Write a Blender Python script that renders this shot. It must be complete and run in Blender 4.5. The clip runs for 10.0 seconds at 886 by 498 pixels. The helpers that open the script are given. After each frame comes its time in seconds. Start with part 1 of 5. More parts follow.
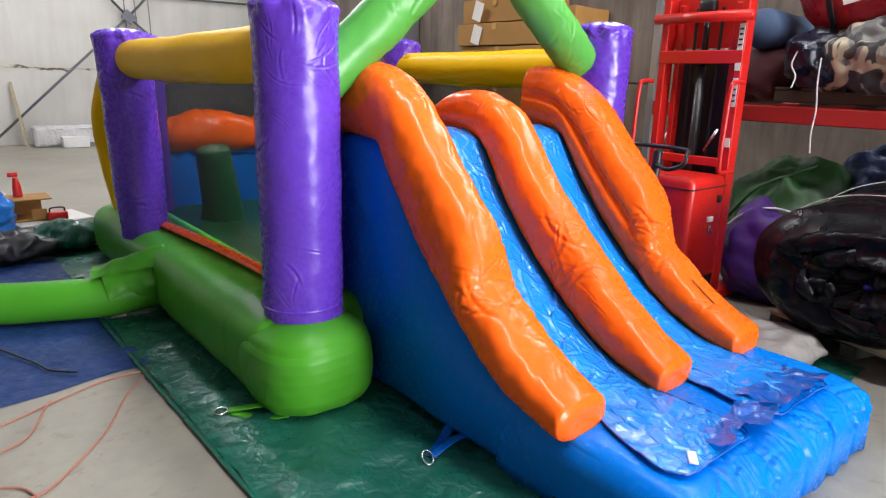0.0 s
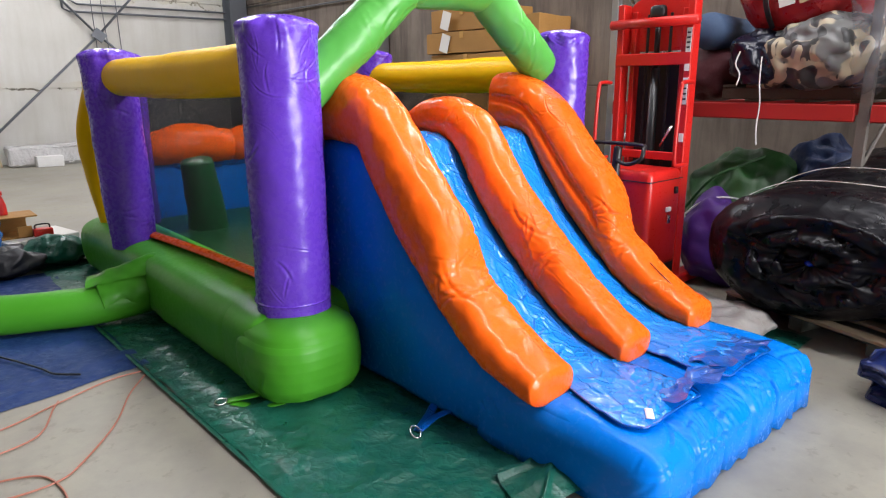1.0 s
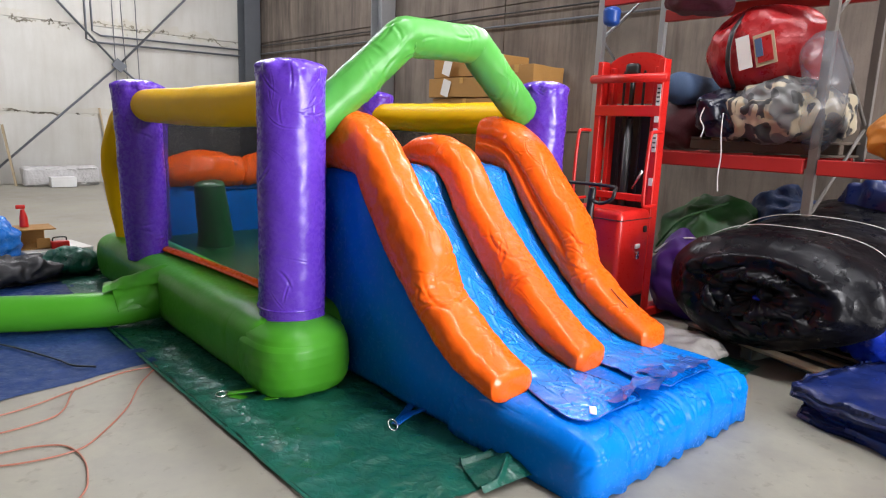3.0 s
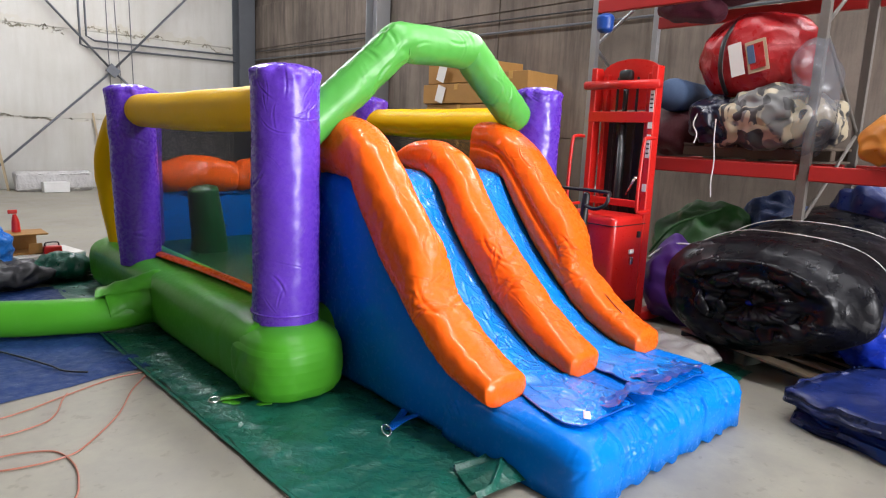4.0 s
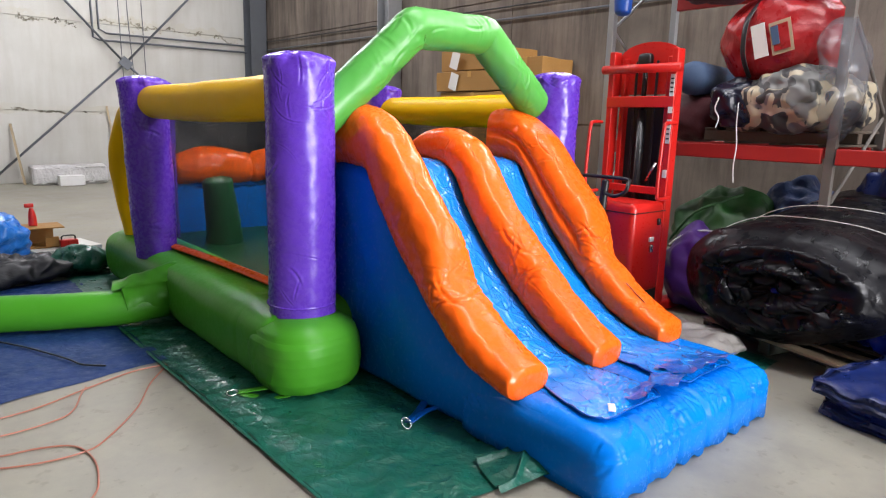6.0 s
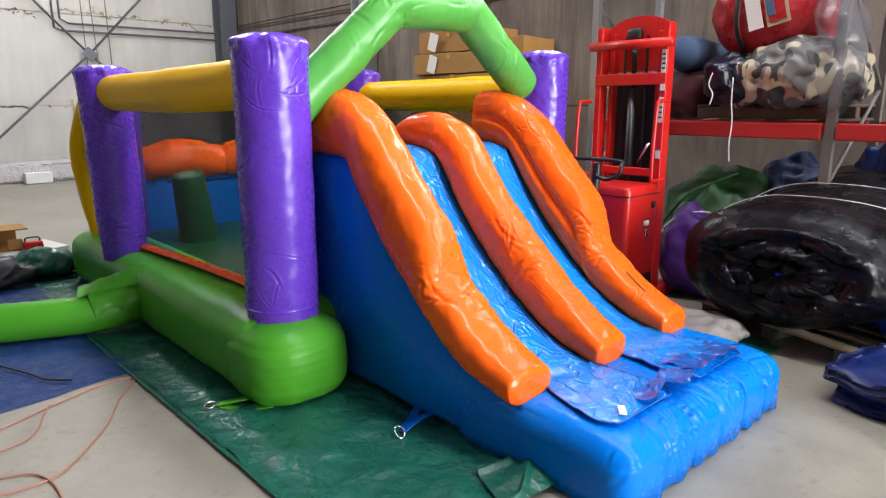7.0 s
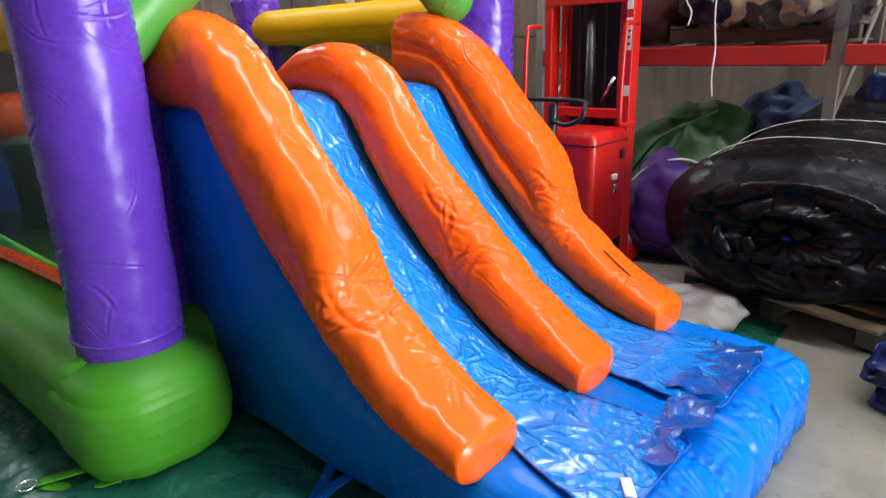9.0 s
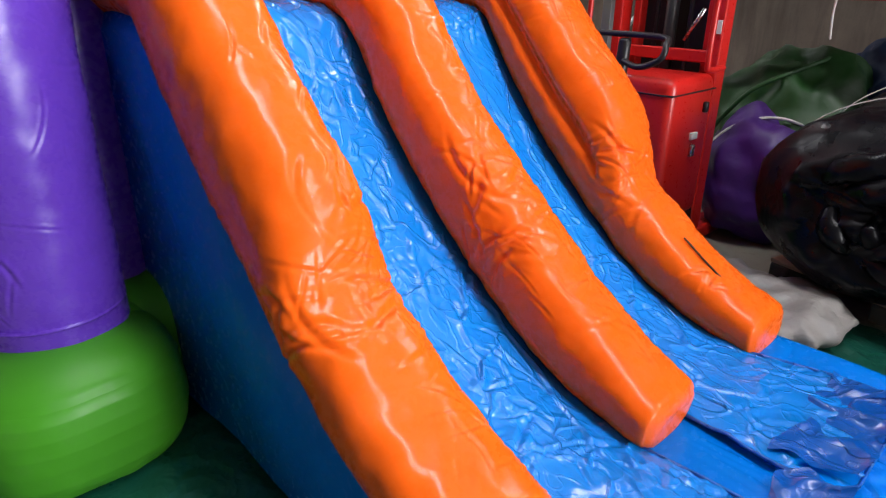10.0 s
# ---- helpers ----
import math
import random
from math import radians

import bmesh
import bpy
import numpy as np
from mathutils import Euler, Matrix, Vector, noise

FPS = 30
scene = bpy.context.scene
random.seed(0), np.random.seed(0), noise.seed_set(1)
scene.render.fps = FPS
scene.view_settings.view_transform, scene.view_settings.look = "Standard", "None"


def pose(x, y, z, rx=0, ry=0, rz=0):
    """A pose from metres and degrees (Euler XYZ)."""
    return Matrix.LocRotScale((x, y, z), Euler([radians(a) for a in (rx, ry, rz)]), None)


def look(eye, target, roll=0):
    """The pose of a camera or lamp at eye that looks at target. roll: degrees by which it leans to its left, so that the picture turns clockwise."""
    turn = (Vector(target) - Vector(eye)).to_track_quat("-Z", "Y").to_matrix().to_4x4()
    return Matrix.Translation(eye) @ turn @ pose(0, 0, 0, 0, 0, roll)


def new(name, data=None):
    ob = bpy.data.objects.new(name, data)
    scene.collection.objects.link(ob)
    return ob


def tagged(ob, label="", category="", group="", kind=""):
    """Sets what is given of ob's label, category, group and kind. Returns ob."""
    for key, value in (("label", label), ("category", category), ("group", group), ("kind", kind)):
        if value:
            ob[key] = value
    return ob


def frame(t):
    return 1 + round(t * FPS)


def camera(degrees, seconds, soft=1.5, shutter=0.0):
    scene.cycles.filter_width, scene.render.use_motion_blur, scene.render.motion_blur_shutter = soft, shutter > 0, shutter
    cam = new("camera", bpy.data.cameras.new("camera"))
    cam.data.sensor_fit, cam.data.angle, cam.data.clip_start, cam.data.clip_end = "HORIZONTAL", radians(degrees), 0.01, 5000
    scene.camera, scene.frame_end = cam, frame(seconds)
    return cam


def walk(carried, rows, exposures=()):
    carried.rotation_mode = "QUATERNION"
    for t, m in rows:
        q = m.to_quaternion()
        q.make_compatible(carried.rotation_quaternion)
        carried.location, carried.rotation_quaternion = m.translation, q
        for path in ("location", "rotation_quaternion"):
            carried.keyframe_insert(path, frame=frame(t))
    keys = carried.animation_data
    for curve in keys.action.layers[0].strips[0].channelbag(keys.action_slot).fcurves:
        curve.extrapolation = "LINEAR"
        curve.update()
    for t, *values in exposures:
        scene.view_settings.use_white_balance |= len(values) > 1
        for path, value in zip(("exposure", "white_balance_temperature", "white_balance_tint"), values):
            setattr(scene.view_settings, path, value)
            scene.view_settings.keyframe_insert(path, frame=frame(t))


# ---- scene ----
cam = camera(69.1, 10.0, soft=1.15, shutter=0.3)
PATH = [
    (0, (0.639, 0.581, 1.493), (1.865, 2.074, 0.976), 1.4),
    (0.5, (0.596, 0.488, 1.509), (1.85, 1.97, 1.029), 0.9),
    (1, (0.465, 0.379, 1.497), (1.748, 1.831, 1.001), -0.4),
    (1.5, (0.355, 0.253, 1.501), (1.679, 1.693, 1.082), 1.2),
    (2, (0.294, 0.094, 1.488), (1.605, 1.535, 1.035), 1.1),
    (2.5, (0.248, 0.006, 1.488), (1.543, 1.484, 1.115), 2.0),
    (3.8, (0.241, -0.008, 1.473), (1.553, 1.454, 1.096), 2.3),
    (4, (0.243, -0.007, 1.477), (1.56, 1.456, 1.123), 2.3),
    (4.5, (0.238, -0.002, 1.474), (1.536, 1.477, 1.114), 2.0),
    (5, (0.241, -0.005, 1.469), (1.539, 1.472, 1.107), 1.9),
    (5.5, (0.248, 0.005, 1.47), (1.529, 1.494, 1.091), 1.9),
    (7, (0.388, 0.262, 1.465), (1.708, 1.7, 1.032), 0.0),
    (7.5, (0.545, 0.376, 1.453), (1.825, 1.83, 0.955), -2.2),
    (8, (0.765, 0.484, 1.457), (2.094, 1.909, 1.007), 0.3),
    (8.5, (0.933, 0.696, 1.428), (2.288, 2.093, 0.964), 0.8),
    (9, (1.125, 0.895, 1.409), (2.536, 2.178, 0.805), -1.7),
    (9.5, (1.379, 1.091, 1.373), (2.656, 2.462, 0.671), -0.2),
    (10, (1.622, 1.289, 1.306), (2.903, 2.62, 0.538), 0.6),
]
EXPOSURES = [(0, 1.0), (8, 1.0), (9, 0.82), (10, 0.54)]
walk(cam, [(t, look(eye, target, roll)) for t, eye, target, roll in PATH], EXPOSURES)

# ---- light: an overcast sky, the open gate behind the camera, roof lights ----
HALL = dict(x0=-9.0, x1=7.6, y0=-11.0, y1=15.65, top=6.6)
world = bpy.data.worlds.new("sky")
scene.world = world
world.use_nodes = True
wn = world.node_tree.nodes
sky = wn.new("ShaderNodeTexSky")
sky.sky_type, sky.sun_disc = "NISHITA", False
sky.sun_elevation, sky.sun_rotation = radians(48), radians(200)
wn["Background"].inputs["Strength"].default_value = 0.12
world.node_tree.links.new(sky.outputs["Color"], wn["Background"].inputs["Color"])


def area_light(name, eye, target, sx, sy, watts, colour):
    data = bpy.data.lights.new(name, "AREA")
    data.shape, data.size, data.size_y, data.energy, data.color = "RECTANGLE", sx, sy, watts, colour
    ob = new(name, data)
    ob.matrix_world = look(eye, target)
    return ob


SKYLIGHT = (0.982, 0.968, 1.012)
area_light("gate_light", (4.5, HALL["y0"] + 0.1, 2.4), (4.5, 0, 2.0), 4.6, 4.2, 1000, SKYLIGHT)
area_light("high_window_light", (HALL["x1"] + 0.05, -1.0, 5.35), (0, -1.0, 2.6), 15.0, 0.9, 520, SKYLIGHT)
ROOF_LIGHTS = [(3.2, 0.0, 0.6, 8.0, 230), (3.4, 10.8, 0.7, 6.0, 240), (-3.5, 10.8, 0.7, 6.0, 60)]
for lx, ly, w, d, watts in ROOF_LIGHTS:
    area_light("roof_light", (lx, ly, HALL["top"] - 0.02), (lx, ly, 0), w, d, watts, SKYLIGHT)


# ---- materials ----
def mat(name):
    m = bpy.data.materials.new(name)
    m.use_nodes = True
    nt = m.node_tree
    return m, nt, nt.nodes["Principled BSDF"]


def node(nt, kind, **values):
    n = nt.nodes.new(kind)
    for key, value in values.items():
        n.inputs[key.replace("_", " ")].default_value = value
    return n


def coords(nt, scale=(1, 1, 1)):
    tc = nt.nodes.new("ShaderNodeTexCoord")
    mp = nt.nodes.new("ShaderNodeMapping")
    mp.inputs["Scale"].default_value = scale
    nt.links.new(tc.outputs["Object"], mp.inputs["Vector"])
    return mp.outputs["Vector"]


def ramp(nt, src, stops):
    r = nt.nodes.new("ShaderNodeValToRGB")
    while len(r.color_ramp.elements) < len(stops):
        r.color_ramp.elements.new(0.5)
    for e, (pos, col) in zip(r.color_ramp.elements, stops):
        e.position = pos
        e.color = (*col, 1) if len(col) == 3 else col
    nt.links.new(src, r.inputs["Fac"])
    return r.outputs["Color"]


def mixed(nt, fac, a, b, blend="MIX"):
    m = nt.nodes.new("ShaderNodeMix")
    m.data_type, m.blend_type = "RGBA", blend
    for socket, value in ((m.inputs["Factor"], fac), (m.inputs["A"], a), (m.inputs["B"], b)):
        if isinstance(value, bpy.types.NodeSocket):
            nt.links.new(value, socket)
        else:
            socket.default_value = value if isinstance(value, float) else (*value, 1)
    return m.outputs["Result"]


def noise_out(nt, vec, scale, detail=3.0, rough=0.55, distortion=0.0, kind="FBM"):
    n = node(nt, "ShaderNodeTexNoise", Scale=scale, Detail=detail, Roughness=rough, Distortion=distortion)
    n.noise_type = kind
    nt.links.new(vec, n.inputs["Vector"])
    return n.outputs["Fac"]


def bumped(nt, bsdf, layers):
    """layers: (height socket, strength, distance), laid over one another."""
    last = None
    for h, strength, dist in layers:
        b = node(nt, "ShaderNodeBump", Strength=strength, Distance=dist)
        nt.links.new(h, b.inputs["Height"])
        if last:
            nt.links.new(last, b.inputs["Normal"])
        last = b.outputs["Normal"]
    nt.links.new(last, bsdf.inputs["Normal"])


def facets(nt, vec, scale):
    """Crumple facets: warped cells that rise to their borders."""
    warp = node(nt, "ShaderNodeTexNoise", Scale=scale * 0.6, Detail=2.0)
    nt.links.new(vec, warp.inputs["Vector"])
    add = nt.nodes.new("ShaderNodeVectorMath")
    add.operation = "MULTIPLY_ADD"
    nt.links.new(warp.outputs["Color"], add.inputs[0])
    add.inputs[1].default_value = (2.2 / scale,) * 3
    nt.links.new(vec, add.inputs[2])
    vor = node(nt, "ShaderNodeTexVoronoi", Scale=scale)
    nt.links.new(add.outputs["Vector"], vor.inputs["Vector"])
    return vor.outputs["Distance"]


def creases(nt, vec, scale, width=0.05, share=0.5):
    """Sparse straight folds: thin valleys along warped cell borders, present in patches only."""
    warp = node(nt, "ShaderNodeTexNoise", Scale=scale * 0.8, Detail=1.0)
    nt.links.new(vec, warp.inputs["Vector"])
    add = nt.nodes.new("ShaderNodeVectorMath")
    add.operation = "MULTIPLY_ADD"
    nt.links.new(warp.outputs["Color"], add.inputs[0])
    add.inputs[1].default_value = (0.9 / scale,) * 3
    nt.links.new(vec, add.inputs[2])
    vor = node(nt, "ShaderNodeTexVoronoi", Scale=scale)
    vor.feature = "DISTANCE_TO_EDGE"
    nt.links.new(add.outputs["Vector"], vor.inputs["Vector"])
    valley = ramp(nt, vor.outputs["Distance"], [(0.0, (0, 0, 0)), (width, (1, 1, 1))])
    patch = ramp(nt, noise_out(nt, vec, scale * 0.45, 1), [(share - 0.06, (1, 1, 1)), (share + 0.08, (0, 0, 0))])
    return mixed(nt, patch, valley, (1.0, 1.0, 1.0))


def scaled(c, k):
    return tuple(min(1.0, v * k) for v in c)


def vinyl(name, colour, rough=0.32, crumple=0.35, size=1.0, coat=0.0, dirt=0.04, stretch=(1, 1, 1), gloss=0.45):
    """Coated inflatable fabric: glossy, with soft folds and fine crumples."""
    m, nt, b = mat(name)
    v = coords(nt, stretch)
    big = noise_out(nt, v, 2.2 * size, 2)
    fine = noise_out(nt, v, 38 * size, 4)
    col = mixed(nt, big, scaled(colour, 0.9), scaled(colour, 1.08))
    dust = ramp(nt, noise_out(nt, v, 9 * size, 6, 0.7), [(0.55, (0, 0, 0)), (0.8, (dirt, dirt, dirt))])
    col = mixed(nt, dust, col, (0.45, 0.43, 0.4))
    nt.links.new(col, b.inputs["Base Color"])
    r = ramp(nt, fine, [(0.3, (rough * 0.85,) * 3), (0.7, (rough * 1.2,) * 3)])
    nt.links.new(r, b.inputs["Roughness"])
    b.inputs["Coat Weight"].default_value = coat
    b.inputs["Specular IOR Level"].default_value = gloss
    b.inputs["Coat Roughness"].default_value = 0.12
    soft = noise_out(nt, v, 7 * size, 2, 0.45)
    weave = noise_out(nt, v, 420, 1)
    bumped(nt, b, [(soft, crumple, 0.006), (noise_out(nt, v, 26 * size, 2, 0.5, 0.8), crumple, 0.0016),
                   (noise_out(nt, v, 5.5 * size, 1.5, 0.4, 0.7, "RIDGED_MULTIFRACTAL"), crumple * 0.3, 0.005),
                   (noise_out(nt, v, 14 * size, 1.5, 0.4, 0.9, "RIDGED_MULTIFRACTAL"), crumple * 0.3, 0.002), (weave, 0.05, 0.0003)])
    return m


def film(name, colour, rough=0.15, size=1.0, strength=0.7, stretch=(1, 1, 1), fine=0.4):
    """Thin shiny plastic film or sheeting with hard creases."""
    m, nt, b = mat(name)
    v = coords(nt, stretch)
    col = mixed(nt, noise_out(nt, v, 4 * size, 4), scaled(colour, 0.75), scaled(colour, 1.15))
    nt.links.new(col, b.inputs["Base Color"])
    r = ramp(nt, noise_out(nt, v, 14 * size, 4), [(0.3, (rough * 0.7,) * 3), (0.75, (rough * 1.6,) * 3)])
    nt.links.new(r, b.inputs["Roughness"])
    big = noise_out(nt, v, 5 * size, 3, 0.5, 1.0, "RIDGED_MULTIFRACTAL")
    small = noise_out(nt, v, 17 * size, 4, 0.55, 1.6, "RIDGED_MULTIFRACTAL")
    bumped(nt, b, [(big, strength * 0.8, 0.014), (facets(nt, v, 7 * size), strength * 0.8, 0.02), (creases(nt, v, 5 * size, 0.12, 0.5), strength * 0.45, 0.005),
                   (facets(nt, v, 22 * size), strength * 0.6 * fine, 0.01), (small, strength * 0.5 * fine, 0.006)])
    return m


def glossy_sheet(name, colour, rough, size=1.0):
    """Smooth shiny sheeting with thin raised wandering wrinkles."""
    m, nt, b = mat(name)
    v = coords(nt, (1.0, 0.7, 0.7))
    col = mixed(nt, noise_out(nt, v, 5, 3), scaled(colour, 0.85), scaled(colour, 1.1))
    nt.links.new(col, b.inputs["Base Color"])
    b.inputs["Roughness"].default_value = rough
    b.inputs["Coat Weight"].default_value = 0.45
    b.inputs["Coat Roughness"].default_value = 0.07

    def ridges(scale, half, warp):
        n = noise_out(nt, v, scale, 1.0, 0.4, warp)
        return ramp(nt, n, [(0.5 - half, (0, 0, 0)), (0.5, (1, 1, 1)), (0.5 + half, (0, 0, 0))])

    bumped(nt, b, [(noise_out(nt, v, 6 * size, 1.0), 0.35, 0.02), (ridges(8 * size, 0.03, 0.6), 0.8, 0.006), (ridges(17 * size, 0.05, 0.9), 0.5, 0.003)])
    return m


def plain(name, colour, rough=0.5, metal=0.0, wear=0.15, size=1.0, bump=0.12):
    m, nt, b = mat(name)
    v = coords(nt)
    a = noise_out(nt, v, 3 * size, 3)
    f = noise_out(nt, v, 55 * size, 5, 0.65)
    col = mixed(nt, a, scaled(colour, 1 - wear), scaled(colour, 1 + wear))
    col = mixed(nt, ramp(nt, f, [(0.58, (0, 0, 0)), (0.75, (wear * 1.5,) * 3)]), col, scaled(colour, 0.45))
    nt.links.new(col, b.inputs["Base Color"])
    nt.links.new(ramp(nt, f, [(0.3, (rough * 0.85,) * 3), (0.7, (min(1, rough * 1.2),) * 3)]), b.inputs["Roughness"])
    b.inputs["Metallic"].default_value = metal
    bumped(nt, b, [(f, bump, 0.002)])
    return m


PURPLE = vinyl("purple_vinyl", (0.115, 0.038, 0.46), 0.27, 0.4)
ORANGE = vinyl("orange_vinyl", (1.0, 0.132, 0.008), 0.27, 0.38, 1.0, coat=0.3, gloss=0.12)
BLUE = vinyl("blue_vinyl", (0.0, 0.18, 0.72), 0.25, 0.35, gloss=0.17)
GREEN = vinyl("green_vinyl", (0.057, 0.28, 0.016), 0.38, 0.24, gloss=0.28)
LIME = vinyl("light_green_vinyl", (0.08, 0.36, 0.055), 0.36, 0.3)
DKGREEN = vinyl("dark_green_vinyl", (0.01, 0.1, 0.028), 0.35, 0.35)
YELLOW = vinyl("yellow_vinyl", (0.92, 0.52, 0.0), 0.4, 0.15, gloss=0.1)
SHEET = glossy_sheet("slide_sheet", (0.0, 0.23, 0.78), 0.22)
FLAP = glossy_sheet("navy_sheet", (0.0, 0.1, 0.48), 0.28, 1.3)
BLACKFILM = film("black_film", (0.004, 0.004, 0.006), 0.3, 0.8, 0.6)
REDFILM = film("red_film", (0.36, 0.012, 0.015), 0.3, 1.0, 0.8)
NAVY = film("navy_fabric", (0.007, 0.018, 0.105), 0.34, 0.8, 0.5)
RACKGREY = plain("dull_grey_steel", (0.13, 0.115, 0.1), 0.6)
GREYWOOD = plain("grey_green_wood", (0.085, 0.095, 0.07), 0.85, 0.0, 0.3, 2.0, 0.4)
ROYAL = film("royal_blue_film", (0.008, 0.035, 0.42), 0.22, 1.0, 0.7)
GREYFILM = film("grey_clear_film", (0.2, 0.21, 0.24), 0.2, 1.2, 0.8)
DUSTY = film("dusty_film", (0.3, 0.28, 0.26), 0.4, 1.0, 0.6)
TARP_G = film("green_tarpaulin", (0.009, 0.1, 0.066), 0.33, 0.9, 0.8, fine=1.0)
TARP_B = film("blue_tarpaulin", (0.012, 0.037, 0.14), 0.55, 1.1, 0.5, fine=1.0)
BAG_G = film("green_bag", (0.009, 0.06, 0.008), 0.5, 0.8, 0.4)
BAG_P = film("purple_bag", (0.06, 0.014, 0.16), 0.45, 0.8, 0.5)
BAG_B = film("blue_bag", (0.014, 0.04, 0.13), 0.5, 1.4, 0.6)
DENIM = plain("slate_blue_fabric", (0.05, 0.09, 0.17), 0.7)
RED = plain("red_paint", (0.56, 0.016, 0.012), 0.3, 0.0, 0.12)
RACKRED = plain("rack_red_paint", (0.38, 0.016, 0.014), 0.45)
BLACK = plain("black_paint", (0.012, 0.012, 0.013), 0.4)
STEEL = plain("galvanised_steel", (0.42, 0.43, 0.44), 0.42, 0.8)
GREYSTEEL = plain("grey_steel_paint", (0.12, 0.13, 0.145), 0.5, 0.2)
CHROME = plain("worn_chrome", (0.6, 0.6, 0.6), 0.25, 1.0)
WHITE = plain("white_plastic", (0.72, 0.72, 0.7), 0.45)
PAPER = plain("paper", (0.66, 0.64, 0.6), 0.8, 0.0, 0.08)
CARD = plain("brown_cardboard", (0.33, 0.165, 0.04), 0.7, 0.0, 0.18)
TAPE = plain("packing_tape", (0.52, 0.3, 0.09), 0.25)
WOOD = plain("pallet_wood", (0.25, 0.17, 0.1), 0.8, 0.0, 0.3, 2.0, 0.4)
WOODDARK = plain("dark_wood", (0.07, 0.05, 0.034), 0.85, 0.0, 0.3, 2.0, 0.4)
WOODPALE = plain("pale_wood", (0.42, 0.33, 0.21), 0.8, 0.0, 0.25, 2.0, 0.4)
CABLE = plain("orange_cable", (0.36, 0.13, 0.085), 0.5)
ROPE = plain("white_rope", (0.62, 0.61, 0.58), 0.9)
NET = plain("dark_net", (0.025, 0.025, 0.028), 0.8)
DARKNAVY = film("dark_navy_film", (0.003, 0.005, 0.018), 0.3, 1.2, 0.7)
AMBER = film("amber_bag", (0.55, 0.2, 0.02), 0.35, 1.0, 0.5)
BLUEPL = plain("blue_plastic", (0.01, 0.06, 0.3), 0.35)
WRAP = film("white_wrap", (0.55, 0.54, 0.53), 0.35, 1.5, 0.8)


def camo(name):
    m, nt, b = mat(name)
    v = coords(nt)
    n1 = ramp(nt, noise_out(nt, v, 5, 1.5, 0.5, 0.6), [(0.46, (0, 0, 0)), (0.49, (1, 1, 1))])
    n2 = ramp(nt, noise_out(nt, v, 6.6, 1.5, 0.5, 0.8), [(0.53, (0, 0, 0)), (0.55, (1, 1, 1))])
    col = mixed(nt, n1, (0.15, 0.15, 0.145), (0.45, 0.39, 0.27))
    col = mixed(nt, n2, col, (0.045, 0.045, 0.045))
    nt.links.new(col, b.inputs["Base Color"])
    b.inputs["Roughness"].default_value = 0.38
    f = noise_out(nt, v, 8, 3, 0.5, 1.0, "RIDGED_MULTIFRACTAL")
    bumped(nt, b, [(f, 0.5, 0.01)])
    return m


GREYFILM.node_tree.nodes["Principled BSDF"].inputs["Alpha"].default_value = 0.36
BLACKFILM.node_tree.nodes["Principled BSDF"].inputs["Specular IOR Level"].default_value = 0.2
TARP_B.node_tree.nodes["Principled BSDF"].inputs["Specular IOR Level"].default_value = 0.2
CAMO = camo("camouflage_fabric")


def concrete_floor():
    m, nt, b = mat("concrete_floor")
    v = coords(nt)
    big = noise_out(nt, v, 0.55, 5, 0.6)
    mid = noise_out(nt, v, 4.5, 6, 0.65)
    fine = noise_out(nt, v, 120, 3)
    col = ramp(nt, big, [(0.3, (0.235, 0.219, 0.174)), (0.7, (0.345, 0.328, 0.262))])
    col = mixed(nt, ramp(nt, mid, [(0.35, (0.65,) * 3), (0.6, (0, 0, 0))]), col, (0.2, 0.185, 0.16))
    spots = noise_out(nt, v, 16, 4, 0.6)
    col = mixed(nt, ramp(nt, spots, [(0.6, (0, 0, 0)), (0.68, (0.4,) * 3)]), col, (0.16, 0.145, 0.12))
    col = mixed(nt, ramp(nt, fine, [(0.55, (0, 0, 0)), (0.75, (0.25,) * 3)]), col, (0.22, 0.2, 0.18))
    nt.links.new(col, b.inputs["Base Color"])
    nt.links.new(ramp(nt, mid, [(0.3, (0.42,) * 3), (0.7, (0.62,) * 3)]), b.inputs["Roughness"])
    bumped(nt, b, [(mid, 0.08, 0.004), (fine, 0.1, 0.001)])
    return m


